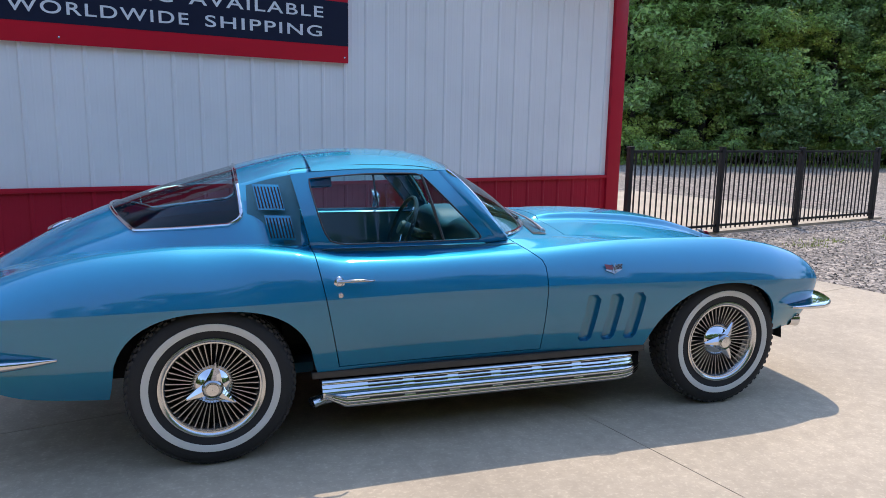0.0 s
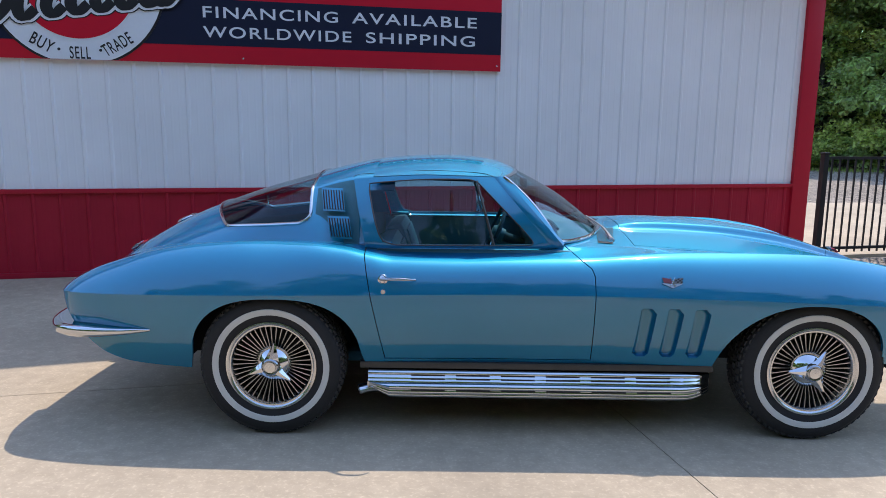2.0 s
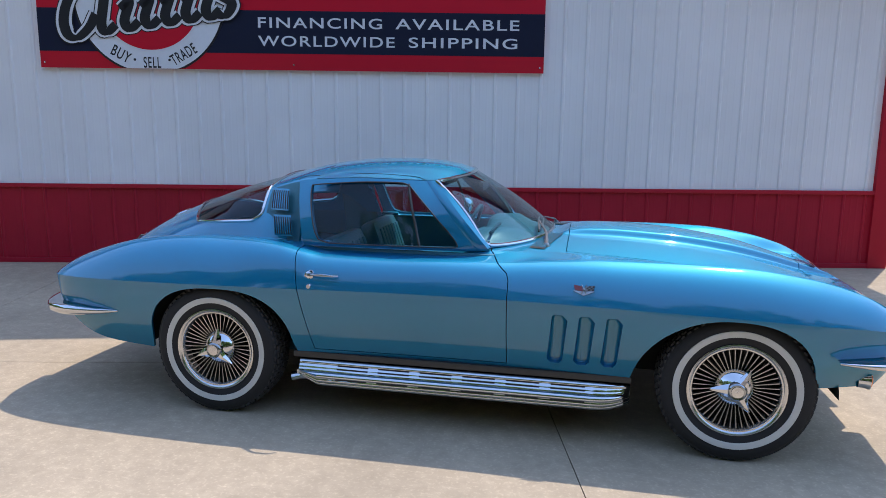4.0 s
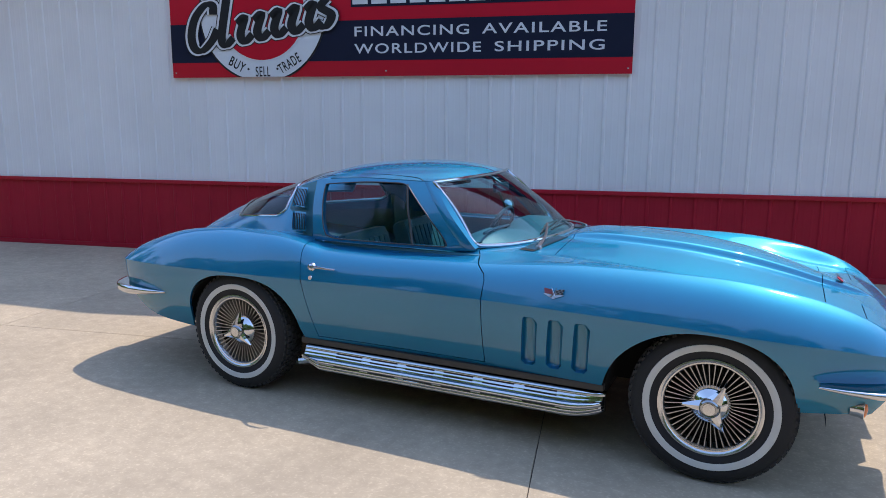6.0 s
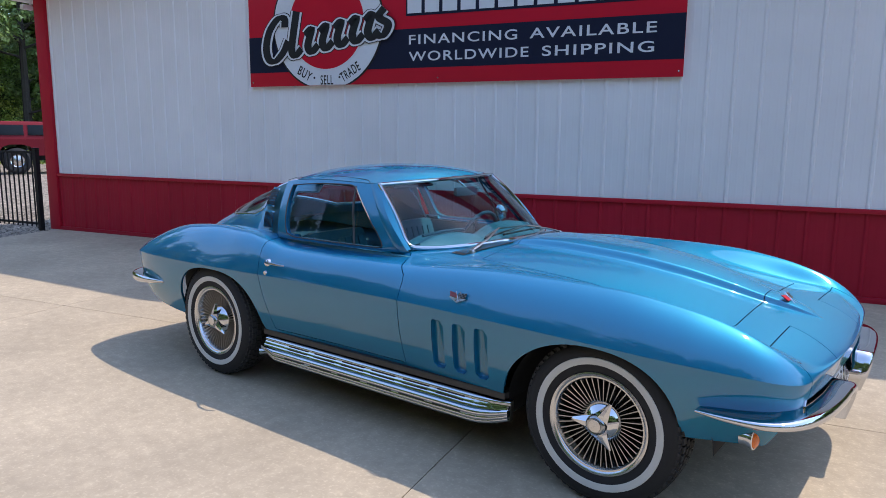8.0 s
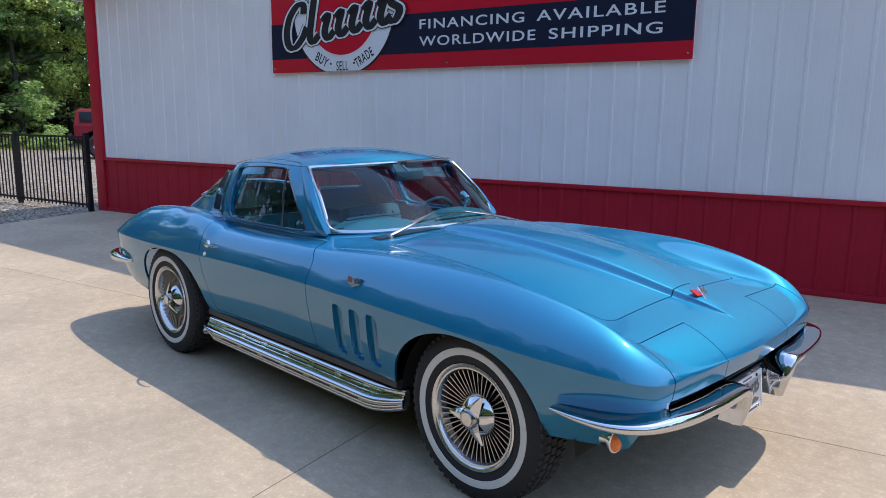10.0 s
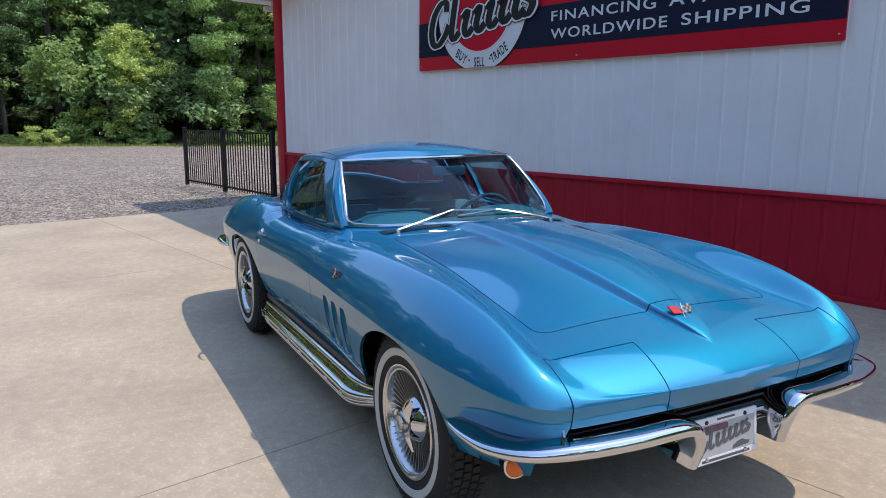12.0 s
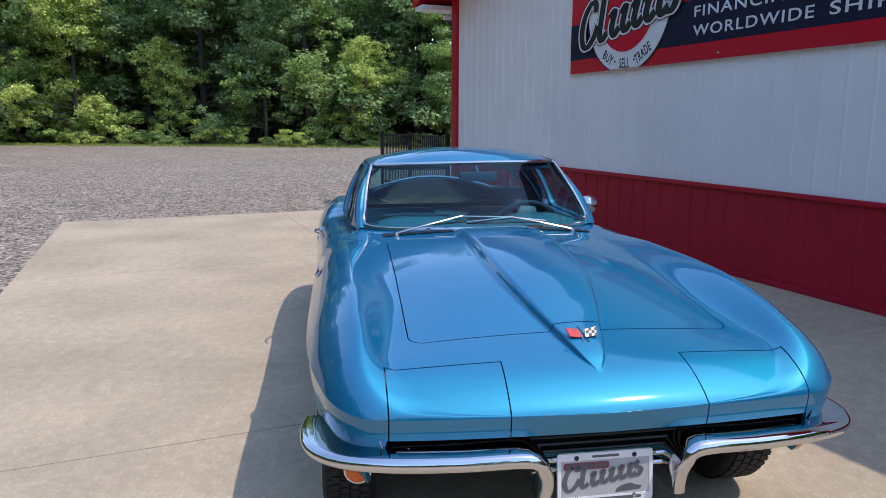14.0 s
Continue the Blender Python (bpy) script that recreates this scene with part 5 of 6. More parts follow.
bmesh.ops.recalc_face_normals(b, faces=b.faces)
part("front_valance", b, PAINT, car, "blue lower front valance")
for z in (0.425, 0.455):
    b = bmesh.new()
    tube(b, [(1.935, -0.225, z), (1.932, 0.0, z), (1.935, 0.225, z)], 0.009, 8)
    part("plate_bracket", b, CHROME, car, "chrome plate bracket bar")

# licence plate: unlettered marks
lp = new("licence_plate")
lp.parent = car
lp["label"] = "grey and white dealer plate with a worn print"
PM = Matrix.Translation((1.945, 0.0, 0.395)) @ Matrix(((0, 0, 1, 0), (1, 0, 0, 0), (0, 1, 0, 0), (0, 0, 0, 1))) @ pose(0, 0, 0, -6, 0, 0)


def rrect(x0, y0, x1, y1, r, n=5):
    pts = []
    for cx, cy, a0 in ((x1 - r, y1 - r, 0), (x0 + r, y1 - r, 90), (x0 + r, y0 + r, 180), (x1 - r, y0 + r, 270)):
        pts += [(cx + r * math.cos(radians(a0 + 90 * k / n)), cy + r * math.sin(radians(a0 + 90 * k / n))) for k in range(n + 1)]
    return pts


b = bmesh.new()
plate(b, rrect(-0.150, -0.078, 0.150, 0.078, 0.012), 0.003, PM)
part("plate_sheet", b, PLATE, lp, smooth=False)
for x0, y0, x1, y1 in ((-0.148, 0.054, 0.148, 0.076), (-0.148, -0.076, 0.148, -0.056), (-0.148, -0.056, -0.138, 0.054), (0.138, -0.056, 0.148, 0.054)):
    b = bmesh.new()
    plate(b, rrect(x0, y0, x1, y1, 0.004), 0.0015, PM @ Matrix.Translation((0, 0, 0.003)))
    part("plate_frame", b, WHITE, lp, smooth=False)
LIFT = PM @ Matrix.Translation((0, 0, 0.003))


def ink(name, shape, mat, depth=0.001):
    bb = bmesh.new()
    plate(bb, shape, depth, LIFT)
    part(name, bb, mat, lp, smooth=False)


# plain bars: the name line above and below, the red band and the grey script form
ink("print_bar", rrect(-0.042, 0.061, 0.042, 0.068, 0.002), GREY_INK, 0.0022)
ink("print_bar", rrect(-0.112, -0.071, 0.112, -0.062, 0.002), GREY_INK, 0.0022)
ink("print_band", rrect(-0.130, 0.026, 0.012, 0.048, 0.008), RED_INK)
for k in range(9):
    ink("print_bar", [(-0.122 + 0.0143 * k, 0.031), (-0.112 + 0.0143 * k, 0.031), (-0.112 + 0.0143 * k, 0.043), (-0.122 + 0.0143 * k, 0.043)], GREY_INK, 0.0016)
for k, line in enumerate(MARK):
    b = bmesh.new()
    stroke_band(b, line, 0.045, LIFT @ Matrix.Translation((-0.128, -0.040, 0.0006)) @ pose(0, 0, 0, 0, 0, 9) @ Matrix.Diagonal((0.146, 0.150, 1, 1)), 0.001 + 0.0001 * k)
    part("print_stroke", b, GREY_INK, lp, smooth=False)
ink("print_car", [(0.030, -0.050), (0.108, -0.046), (0.116, -0.036), (0.094, -0.031), (0.078, -0.024), (0.055, -0.029), (0.036, -0.038)], GREY_INK, 0.0005)
for px, py in ((-0.09, 0.062), (0.09, 0.062), (-0.09, -0.062), (0.09, -0.062)):
    b = bmesh.new()
    lathe(b, [(0.001, 0.006), (0.006, 0.005), (0.008, 0.0)], 12, PM @ Matrix.Translation((px, py, 0.003)))
    part("plate_screw", b, STEEL if py < 0 else BLACK, lp)


# badges: crossed flags as plain shapes
def flags(parent, m, s, label, base=True, red=RED, tall=1.0):
    m = m @ Matrix.Diagonal((1, tall, 1, 1))
    e = new("emblem")
    e.parent = parent
    e["label"] = label
    if base:
        b = bmesh.new()
        plate(b, [(-0.05 * s, 0.0), (0.0, -0.022 * s), (0.05 * s, 0.0), (0.02 * s, 0.012 * s), (-0.02 * s, 0.012 * s)], 0.004, m)
        part("vee", b, DARK_CHROME, e, smooth=False)
    for sg, mt in ((-1, red), (1, BADGE)):
        b = bmesh.new()
        plate(b, [(sg * 0.004 * s, 0.0), (sg * 0.042 * s, 0.004 * s), (sg * 0.048 * s, 0.028 * s), (sg * 0.010 * s, 0.022 * s)], 0.004, m @ Matrix.Translation((0, 0, 0.0045)))
        part("flag", b, mt, e, smooth=False)
    b = bmesh.new()
    for i in range(4):
        for j in range(3):
            if (i + j) % 2:
                x0 = (0.008 + 0.0092 * i + 0.002 * j) * s
                y0 = (0.002 + 0.0075 * j) * s
                plate(b, [(x0, y0), (x0 + 0.0092 * s, y0 + 0.001 * s), (x0 + 0.011 * s, y0 + 0.0085 * s), (x0 + 0.002 * s, y0 + 0.0075 * s)], 0.001, m @ Matrix.Translation((0, 0, 0.0086)))
    part("checks", b, BLACK, e, smooth=False)
    b = bmesh.new()
    tube(b, [m @ Vector((-0.012 * s, -0.014 * s, 0.009)), m @ Vector((0.012 * s, 0.030 * s, 0.009))], 0.0016, 6)
    tube(b, [m @ Vector((0.012 * s, -0.014 * s, 0.010)), m @ Vector((-0.012 * s, 0.030 * s, 0.010))], 0.0016, 6)
    part("staff", b, CHROME, e)


flags(car, Matrix.Translation((0.572, -0.8515, 0.745)) @ pose(0, 0, 0, 90 - 26, 0, 0), 0.95, "crossed-flag chrome fender badge", red=RED_INK)
flags(car, Matrix.Translation((0.572, 0.8515, 0.745)) @ pose(0, 0, 0, 0, 0, 180) @ pose(0, 0, 0, 90 - 26, 0, 0), 0.95, "crossed-flag chrome fender badge", red=RED_INK)
flags(car, Matrix.Translation((1.738, -0.006, hood_z(1.738, 0) - 0.003)) @ pose(0, 0, 0, 0, 38, 0) @ pose(0, 0, 0, 0, 0, 90), 1.05, "crossed-flag chrome bonnet badge", base=False, tall=1.35)

# cowl grilles and wipers
for sgn in (-1, 1):
    g = new("cowl_vent")
    g.parent = car
    b = bmesh.new()
    n_u = 18
    pts = []
    for i in range(n_u + 1):
        y = 0.19 + 0.345 * i / n_u
        xf = 0.446 - 0.22 * (y - 0.19)
        xb = 0.357 - 0.175 * (y - 0.19)
        pts.append([(xb + (xf - xb) * j / 4, sgn * y, hood_z(xb + (xf - xb) * j / 4, y) + 0.0035) for j in range(5)])
    grid(b, pts)
    bmesh.ops.recalc_face_normals(b, faces=b.faces)
    part("grille_plate", b, BLACK, g, smooth=False)
    b = bmesh.new()
    for i in range(26):
        y = 0.195 + 0.325 * i / 26
        xf = 0.446 - 0.22 * (y - 0.19)
        xb = 0.357 - 0.175 * (y - 0.19)
        for j in range(2):
            x0 = xb + (xf - xb) * (j + 0.03) / 2
            x1 = xb + (xf - xb) * (j + 0.95) / 2
            q = [(x0, y), (x1, y + 0.008), (x1, y + 0.0135), (x0, y + 0.0055)]
            b.faces.new([b.verts.new((px, sgn * py, hood_z(px, py) + 0.0075)) for px, py in q])
    bmesh.ops.recalc_face_normals(b, faces=b.faces)
    part("vent_bars", b, PAINT, g, "painted louvre bars", smooth=False)

for piv, tip, bl0, bl1 in (((0.375, -0.47, 0.872), (0.300, -0.13, 0.952), (0.325, -0.28, 0.932), (0.292, 0.13, 0.950)), ((0.375, 0.43, 0.874), (0.312, 0.12, 0.944), (0.330, -0.11, 0.934), (0.312, 0.31, 0.930))):
    wip = new("wiper")
    wip.parent = car
    wip["label"] = "chrome windscreen wiper parked low on the glass"
    piv, tipv, bl0, bl1 = Vector(piv), Vector(tip), Vector(bl0), Vector(bl1)
    b = bmesh.new()
    tube(b, catmull([piv + Vector((0, 0, 0.02)), piv.lerp(tipv, 0.45) + Vector((0.02, 0, 0.020)), tipv + Vector((0.010, 0, 0.012))], 14), [0.010] * 3 + [0.0075] * 5 + [0.006] * 6, 6, flat=0.6)
    part("arm", b, WIPER, wip)
    b = bmesh.new()
    lathe(b, [(0.018, -0.03), (0.018, 0.012), (0.012, 0.024), (0.001, 0.026)], 18, Matrix.Translation(piv))
    part("pivot", b, WIPER, wip)
    b = bmesh.new()
    tube(b, [bl0, tipv + Vector((0.006, 0, 0.008)), bl1], 0.0045, 6)
    part("blade", b, WIPER, wip)
    b = bmesh.new()
    tube(b, [bl0 - Vector((0.004, 0, 0.008)), bl0.lerp(bl1, 0.5) - Vector((0.004, 0, 0.006)), bl1 - Vector((0.004, 0, 0.008))], 0.005, 6)
    part("rubber", b, BLACK, wip)

# left door mirror
mir = new("side_mirror")
mir.parent = car
mir["label"] = "round chrome door mirror"
mc = Vector((-0.245, 0.746, 0.940))
b = bmesh.new()
lathe(b, [(0.001, 0.042), (0.020, 0.040), (0.040, 0.030), (0.052, 0.014), (0.056, 0.0), (0.056, -0.012), (0.052, -0.014)], 32, Matrix.Translation(mc) @ pose(0, 0, 0, 0, 90, 0) @ pose(0, 0, 0, 0, 0, 0))
part("mirror_shell", b, CHROME, mir)
b = bmesh.new()
lathe(b, [(0.053, -0.012), (0.001, -0.012)], 32, Matrix.Translation(mc) @ pose(0, 0, 0, 0, 90, 0))
part("mirror_glass", b, CHROME, mir)
b = bmesh.new()
tube(b, [mc + Vector((0.0, -0.01, -0.045)), mc + Vector((0.02, -0.03, -0.09)), (-0.18, 0.725, 0.862)], [0.010, 0.010, 0.016], 10)
part("mirror_arm", b, CHROME, mir)

# seam of the door tops over the roof edge
for sgn in (-1, 1):
    line = [(-0.900, 1.0), (-0.899, 0.95), (-0.884, 0.915), (-0.84, 0.905), (-0.55, 0.90), (-0.36, 0.905), (-0.27, 0.93), (-0.225, 1.0)]
    pts = []
    for x, q in line:
        yg, zg, zr = y_gut(x), z_gut(x), z_roof(x)
        pts.append(Vector((x, sgn * yg * q, zr - (zr - zg) * q ** 2.1 + 0.0005)))
    b = bmesh.new()
    tube(b, catmull(pts, 60), 0.0014, 6)
    part("roof_seam", b, BLACK, car, "dark shut line of the door top")
flags(car, Matrix.Translation((-2.215, 0, z_roof(-2.215) + 0.006)) @ pose(0, 0, 0, 0, -38, 0) @ pose(0, 0, 0, 0, 0, -90), 1.5, "chrome tail badge", base=True)
# fuel cap, antenna
b = bmesh.new()
lathe(b, [(0.001, 0.012), (0.045, 0.011), (0.055, 0.006), (0.060, 0.0)], 32, Matrix.Translation((-1.92, 0, z_roof(-1.92) + 0.002)) @ pose(0, 0, 0, 0, -25, 0))
part("fuel_door", b, CHROME, car, "round chrome fuel door on the tail")
b = bmesh.new()
tube(b, [(-1.62, 0.62, 0.88), (-1.62, 0.62, 0.985)], 0.004, 6)
part("antenna", b, CHROME, car, "short chrome radio mast")

# the windscreen frame of this old body stands a little askew
def askew(ob, m):
    for o in ob.children:
        mw = m @ o.matrix_basis
        if o.type == 'MESH' and o.data.users == 1 and not o.children:
            inv = mw.inverted().to_3x3()
            for v in o.data.vertices:
                w = mw @ v.co
                if w.z > 0.89 and -0.62 < w.x < 0.3 and abs(w.y) < 0.66:
                    f = sstep(0.89, 1.18, w.z) * sstep(-0.60, -0.20, w.x)
                    v.co += inv @ Vector((0, -0.028 * f, 0.014 * w.y * f))
        askew(o, mw)


askew(car, Matrix.Identity(4))

# ---- cabin ----
b = bmesh.new()
box(b, (-1.05, -0.66, 0.30), (0.22, 0.66, 0.35), None, 0.01)
part("cabin_floor", b, TEAL_DARK, car)
b = bmesh.new()
rws = []
for y in np.linspace(-0.60, 0.60, 41):
    h1 = 0.050 * math.exp(-((abs(y) - 0.33) / 0.20) ** 4)
    lim = ws_base_x(abs(y)) - 0.02
    rws.append([(lim, y, 0.885), (lim - 0.06, y, 0.898), (0.5 * lim + 0.02, y, 0.895 + h1 * 0.8), (0.02, y, 0.885 + h1), (-0.015, y, 0.87 + h1), (-0.02, y, 0.845 + h1 * 0.5), (0.02, y, 0.80), (0.05, y, 0.60), (0.10, y, 0.45)])
grid(b, rws)
bmesh.ops.recalc_face_normals(b, faces=b.faces)
part("dashboard", b, TEAL, car, "twin-hooded blue padded dashboard", angle=1.2)
b = bmesh.new()
tube(b, [(0.10 + 0.0 * k, -0.52 + 0.36 * k / 12, 0.942 + 0.006 * math.sin(math.pi * k / 12)) for k in range(13)], 0.008, 6)
part("grab_rail", b, TEAL_DARK, car)
# steering wheel, driver's side
sw = new("steering_wheel")
sw.parent = car
SWM = Matrix.Translation((-0.16, 0.33, 0.80)) @ pose(0, 0, 0, 0, -68, 0)
b = bmesh.new()
tube(b, [SWM @ Vector((0.195 * math.cos(a), 0.195 * math.sin(a), 0)) for a in np.linspace(0, 2 * math.pi, 48, endpoint=False)], 0.012, 8, closed=True)
part("wheel_rim", b, TEAL_DARK, sw)
for ang in (0, 120, 240):
    b = bmesh.new()
    box(b, (0.03, -0.014, -0.004), (0.19, 0.014, 0.0), SWM @ pose(0, 0, 0, 0, 0, ang + 90))
    part("wheel_spoke", b, CHROME, sw)
b = bmesh.new()
lathe(b, [(0.001, 0.02), (0.04, 0.016), (0.05, 0.0), (0.045, -0.06)], 24, SWM)
part("horn_button", b, TEAL, sw)
b = bmesh.new()
tube(b, [SWM @ Vector((0, 0, -0.02)), (0.12, 0.33, 0.70)], 0.03, 12)
part("steering_column", b, TEAL_DARK, sw)
# bucket seats
for sgn in (-1, 1):
    seat = new("bucket_seat")
    seat.parent = car
    seat["label"] = "low pale blue vinyl bucket seat"
    b = bmesh.new()
    box(b, (-0.62, -0.24, 0.40), (-0.10, 0.24, 0.52), Matrix.Translation((0, sgn * 0.34, 0)), 0.05)
    part("cushion", b, TEAL, seat)
    b = bmesh.new()
    box(b, (-0.06, -0.235, 0.0), (0.06, 0.235, 0.46), Matrix.Translation((-0.62, sgn * 0.34, 0.44)) @ pose(0, 0, 0, 0, -18, 0), 0.05)
    back = part("backrest", b, TEAL, seat)
    for k in range(-3, 4):
        b = bmesh.new()
        box(b, (0.055, -0.022, 0.06), (0.070, 0.022, 0.40), Matrix.Translation((-0.62, sgn * 0.34 + k * 0.055, 0.44)) @ pose(0, 0, 0, 0, -18, 0), 0.007)
        part("pleat", b, TEAL, back)
b = bmesh.new()
box(b, (-0.66, -0.07, 0.35), (0.05, 0.07, 0.56), None, 0.03)
part("centre_tunnel", b, TEAL, car)
b = bmesh.new()
rws = [[(-0.92, y, 0.36) for y in (-.62, 0, .62)], [(-0.98, y, 0.66) for y in (-.70, 0, .70)], [(-1.25, y, 0.70) for y in (-.78, 0, .78)], [(-1.80, y, 0.74) for y in (-.72, 0, .72)], [(-2.0, y, 0.76) for y in (-.60, 0, .60)]]
grid(b, rws)
part("cargo_deck", b, TEAL_DARK, car)
# inner quarter trim so that the cabin is closed behind the doors
for sgn in (-1, 1):
    b = bmesh.new()
    rws = []
    for x in np.linspace(-1.08, -0.86, 6):
        rws.append([(x, sgn * (side_y(x, z) - 0.035), z) for z in np.linspace(0.70, z_gut(x) - 0.01, 8)])
    grid(b, rws)
    part("quarter_trim", b, TEAL, car)
rv = new("rear_view_mirror")
rv.parent = car
b = bmesh.new()
box(b, (-0.012, -0.105, -0.026), (0.012, 0.105, 0.026), Matrix.Translation((-0.02, 0.02, 1.135)), 0.010)
part("mirror_head", b, TEAL_DARK, rv)
b = bmesh.new()
tube(b, [(-0.02, 0.02, 1.155), (-0.075, 0.02, 1.19)], 0.007, 8)
part("mirror_stem", b, CHROME, rv)
for sgn in (-1, 1):
    b = bmesh.new()
    box(b, (-0.06, -0.17, -0.008), (0.06, 0.17, 0.008), Matrix.Translation((-0.20, sgn * 0.30, 1.185)) @ pose(0, 0, 0, 0, 12, 0), 0.007)
    part("sun_visor", b, TEAL_DARK, car)


# ---- beyond the yard: trees, bushes, grass, stones, other vehicle ----
def leaf_mass(blobs, n, size, rng, clumps=0, pairs=True):
    """Many small leaves, turned mostly to the light, gathered in the clumps of several boughs."""
    B = np.array(blobs, float)
    if clumps:
        d = rng.normal(size=(len(B), clumps, 3))
        d[:, :, 2] += 0.35
        d /= np.linalg.norm(d, axis=2)[:, :, None]
        c = B[:, None, :3] + d * B[:, None, 3:6] * rng.uniform(0.55, 1.15, (len(B), clumps, 1))
        k = rng.uniform(0.26, 0.52, (len(B), clumps, 1))
        B = np.concatenate([c, B[:, None, 3:6] * k * np.array([1, 1, 0.62])], 2).reshape(-1, 6)
    vols = (B[:, 3] * B[:, 4] * B[:, 5]) ** 0.67
    pick = rng.choice(len(B), n, p=vols / vols.sum())
    d = rng.normal(size=(n, 3))
    d /= np.linalg.norm(d, axis=1)[:, None]
    r = np.clip(rng.normal(0.80, 0.26, n), 0.1, 1.6)
    P = B[pick, :3] + d * B[pick, 3:6] * r[:, None]
    nrm = d * 0.55 + np.array([0, 0, 0.75]) + rng.normal(size=(n, 3)) * 0.5
    nrm /= np.linalg.norm(nrm, axis=1)[:, None]
    t = np.cross(nrm, rng.normal(size=(n, 3)))
    t /= np.linalg.norm(t, axis=1)[:, None] + 1e-6
    u = np.cross(nrm, t)
    s = (size * rng.uniform(0.55, 1.3, n))[:, None]
    if pairs:
        V = np.stack([P - t * s * 0.5, P + u * s * 0.32 + nrm * s * 0.08, P + t * s * 0.55, P - u * s * 0.32 + nrm * s * 0.08], 1).reshape(-1, 3)
        k = np.arange(n)[:, None] * 4
        F = np.concatenate([k + np.array([[0, 1, 2]]), k + np.array([[0, 2, 3]])], 1).reshape(-1, 3)
    else:
        V = np.stack([P - t * s * 0.4 + u * s * 0.34, P - t * s * 0.4 - u * s * 0.34, P + t * s * 0.6], 1).reshape(-1, 3)
        F = np.arange(n * 3).reshape(-1, 3)
    return V.tolist(), F.tolist()


def raw_part(name, verts, faces, mat, parent):
    me = bpy.data.meshes.new(name)
    me.from_pydata([tuple(v) for v in verts], [], faces)
    me.materials.append(mat)
    ob = new(name, me)
    ob.parent = parent
    return ob


def build_tree(seed, height, spread, mat, leaves, low, size=0.20):
    rng = np.random.default_rng(seed)
    t = thing("tree", "tall leafy broadleaf tree at the edge of the wood", "tree", "trees of the wood edge")
    b = bmesh.new()
    lean = rng.normal(size=2) * 0.4
    trunk = [(lean[0] * q * q, lean[1] * q * q, height * 0.8 * q) for q in np.linspace(0, 1, 9)]
    tube(b, trunk, [0.22 * (1 - 0.85 * q) + 0.02 for q in np.linspace(0, 1, 9)], 8)
    blobs = []
    for k in range(24):
        z = height * rng.uniform(low, 0.95)
        a = rng.uniform(0, 2 * math.pi)
        rr = spread * rng.uniform(0.15, 0.95) * (1.1 - 0.6 * z / height)
        c = (rr * math.cos(a) + lean[0] * (z / height) ** 2, rr * math.sin(a) + lean[1] * (z / height) ** 2, z)
        q = min(z / height / 0.8 * 0.85, 0.9)
        s = (lean[0] * q * q, lean[1] * q * q, height * 0.8 * q)
        tube(b, [s, ((s[0] + c[0]) / 2, (s[1] + c[1]) / 2, (s[2] + c[2]) / 2 + 0.2), c], [0.07, 0.045, 0.015], 5)
        sz = spread * rng.uniform(0.15, 0.36)
        blobs.append((*c, sz, sz, sz * rng.uniform(0.75, 1.25)))
    part("trunk", b, BARK, t)
    v, f = leaf_mass(blobs, leaves, size, rng, 11, False)
    raw_part("crown", v, f, mat, t)
    return t


rng = np.random.default_rng(7)
kinds = [build_tree(11, 15, 6.0, LEAF_SHADE, 24000, 0.12, 0.24), build_tree(12, 12, 5.6, LEAF_B, 26000, 0.08, 0.22), build_tree(13, 17, 6.2, LEAF_SHADE, 24000, 0.10, 0.25),
         build_tree(14, 8, 3.8, LEAF_B, 18000, 0.05, 0.18), build_tree(15, 13, 5.2, LEAF_A, 24000, 0.04, 0.22), build_tree(16, 16, 5.6, LEAF_SHADE, 6000, 0.06, 0.6)]


def line_of_trees(p0, p1, n, jitter, order, s0=0.85, s1=1.2):
    for i in range(n):
        q = (i + 0.5) / n
        x = p0[0] + (p1[0] - p0[0]) * q + rng.uniform(-jitter, jitter)
        y = p0[1] + (p1[1] - p0[1]) * q + rng.uniform(-jitter, jitter)
        k = order[i % len(order)]
        s = rng.uniform(s0, s1)
        spots.append((k, x, y, rng.uniform(0, 360), s))


spots = []
# wood along the far side, seen past the building's left end
line_of_trees((-56, -40), (-37, 14), 13, 1.5, [0, 2, 4, 0, 1, 2, 4])
line_of_trees((-60, -42), (-41, 18), 16, 1.6, [2, 5, 4, 5])
line_of_trees((-68, -44), (-47, 22), 12, 2.0, [5])
line_of_trees((16, 42), (46, 36), 8, 2.0, [5])
line_of_trees((-37, 16), (-24, 42), 7, 1.5, [4, 1, 0, 3])
line_of_trees((-52, -36), (-35.5, 10), 8, 1.2, [0, 3, 4, 1, 3], 0.55, 0.95)
# wood behind the fence at the right
line_of_trees((13, 30), (37, 24), 10, 1.2, [4, 0, 4, 4, 0])
line_of_trees((14, 28), (36, 22.5), 9, 0.8, [3, 4], 0.7, 1.0)
line_of_trees((10, 36), (42, 30), 8, 2.0, [2, 0])
line_of_trees((40, 20), (48, 4), 4, 2.0, [0, 2])
# wood on the camera's side, unseen; near and tall to darken the paint's reflections
line_of_trees((-40, -29), (46, -26), 24, 1.5, [5], 1.1, 1.4)
# unseen row, added to keep the pale horizon out of hood and chrome
line_of_trees((52, -44), (50, 4), 9, 2.5, [5])
used = set()
for k, x, y, a, s in spots:
    m = Matrix.Translation((x, y, -0.05)) @ pose(0, 0, 0, 0, 0, a) @ Matrix.Diagonal((s, s, s * 1.0, 1))
    if k not in used:
        used.add(k)
        kinds[k].matrix_basis = m
    else:
        o = copy_thing(kinds[k], m)
        o.matrix_basis = m


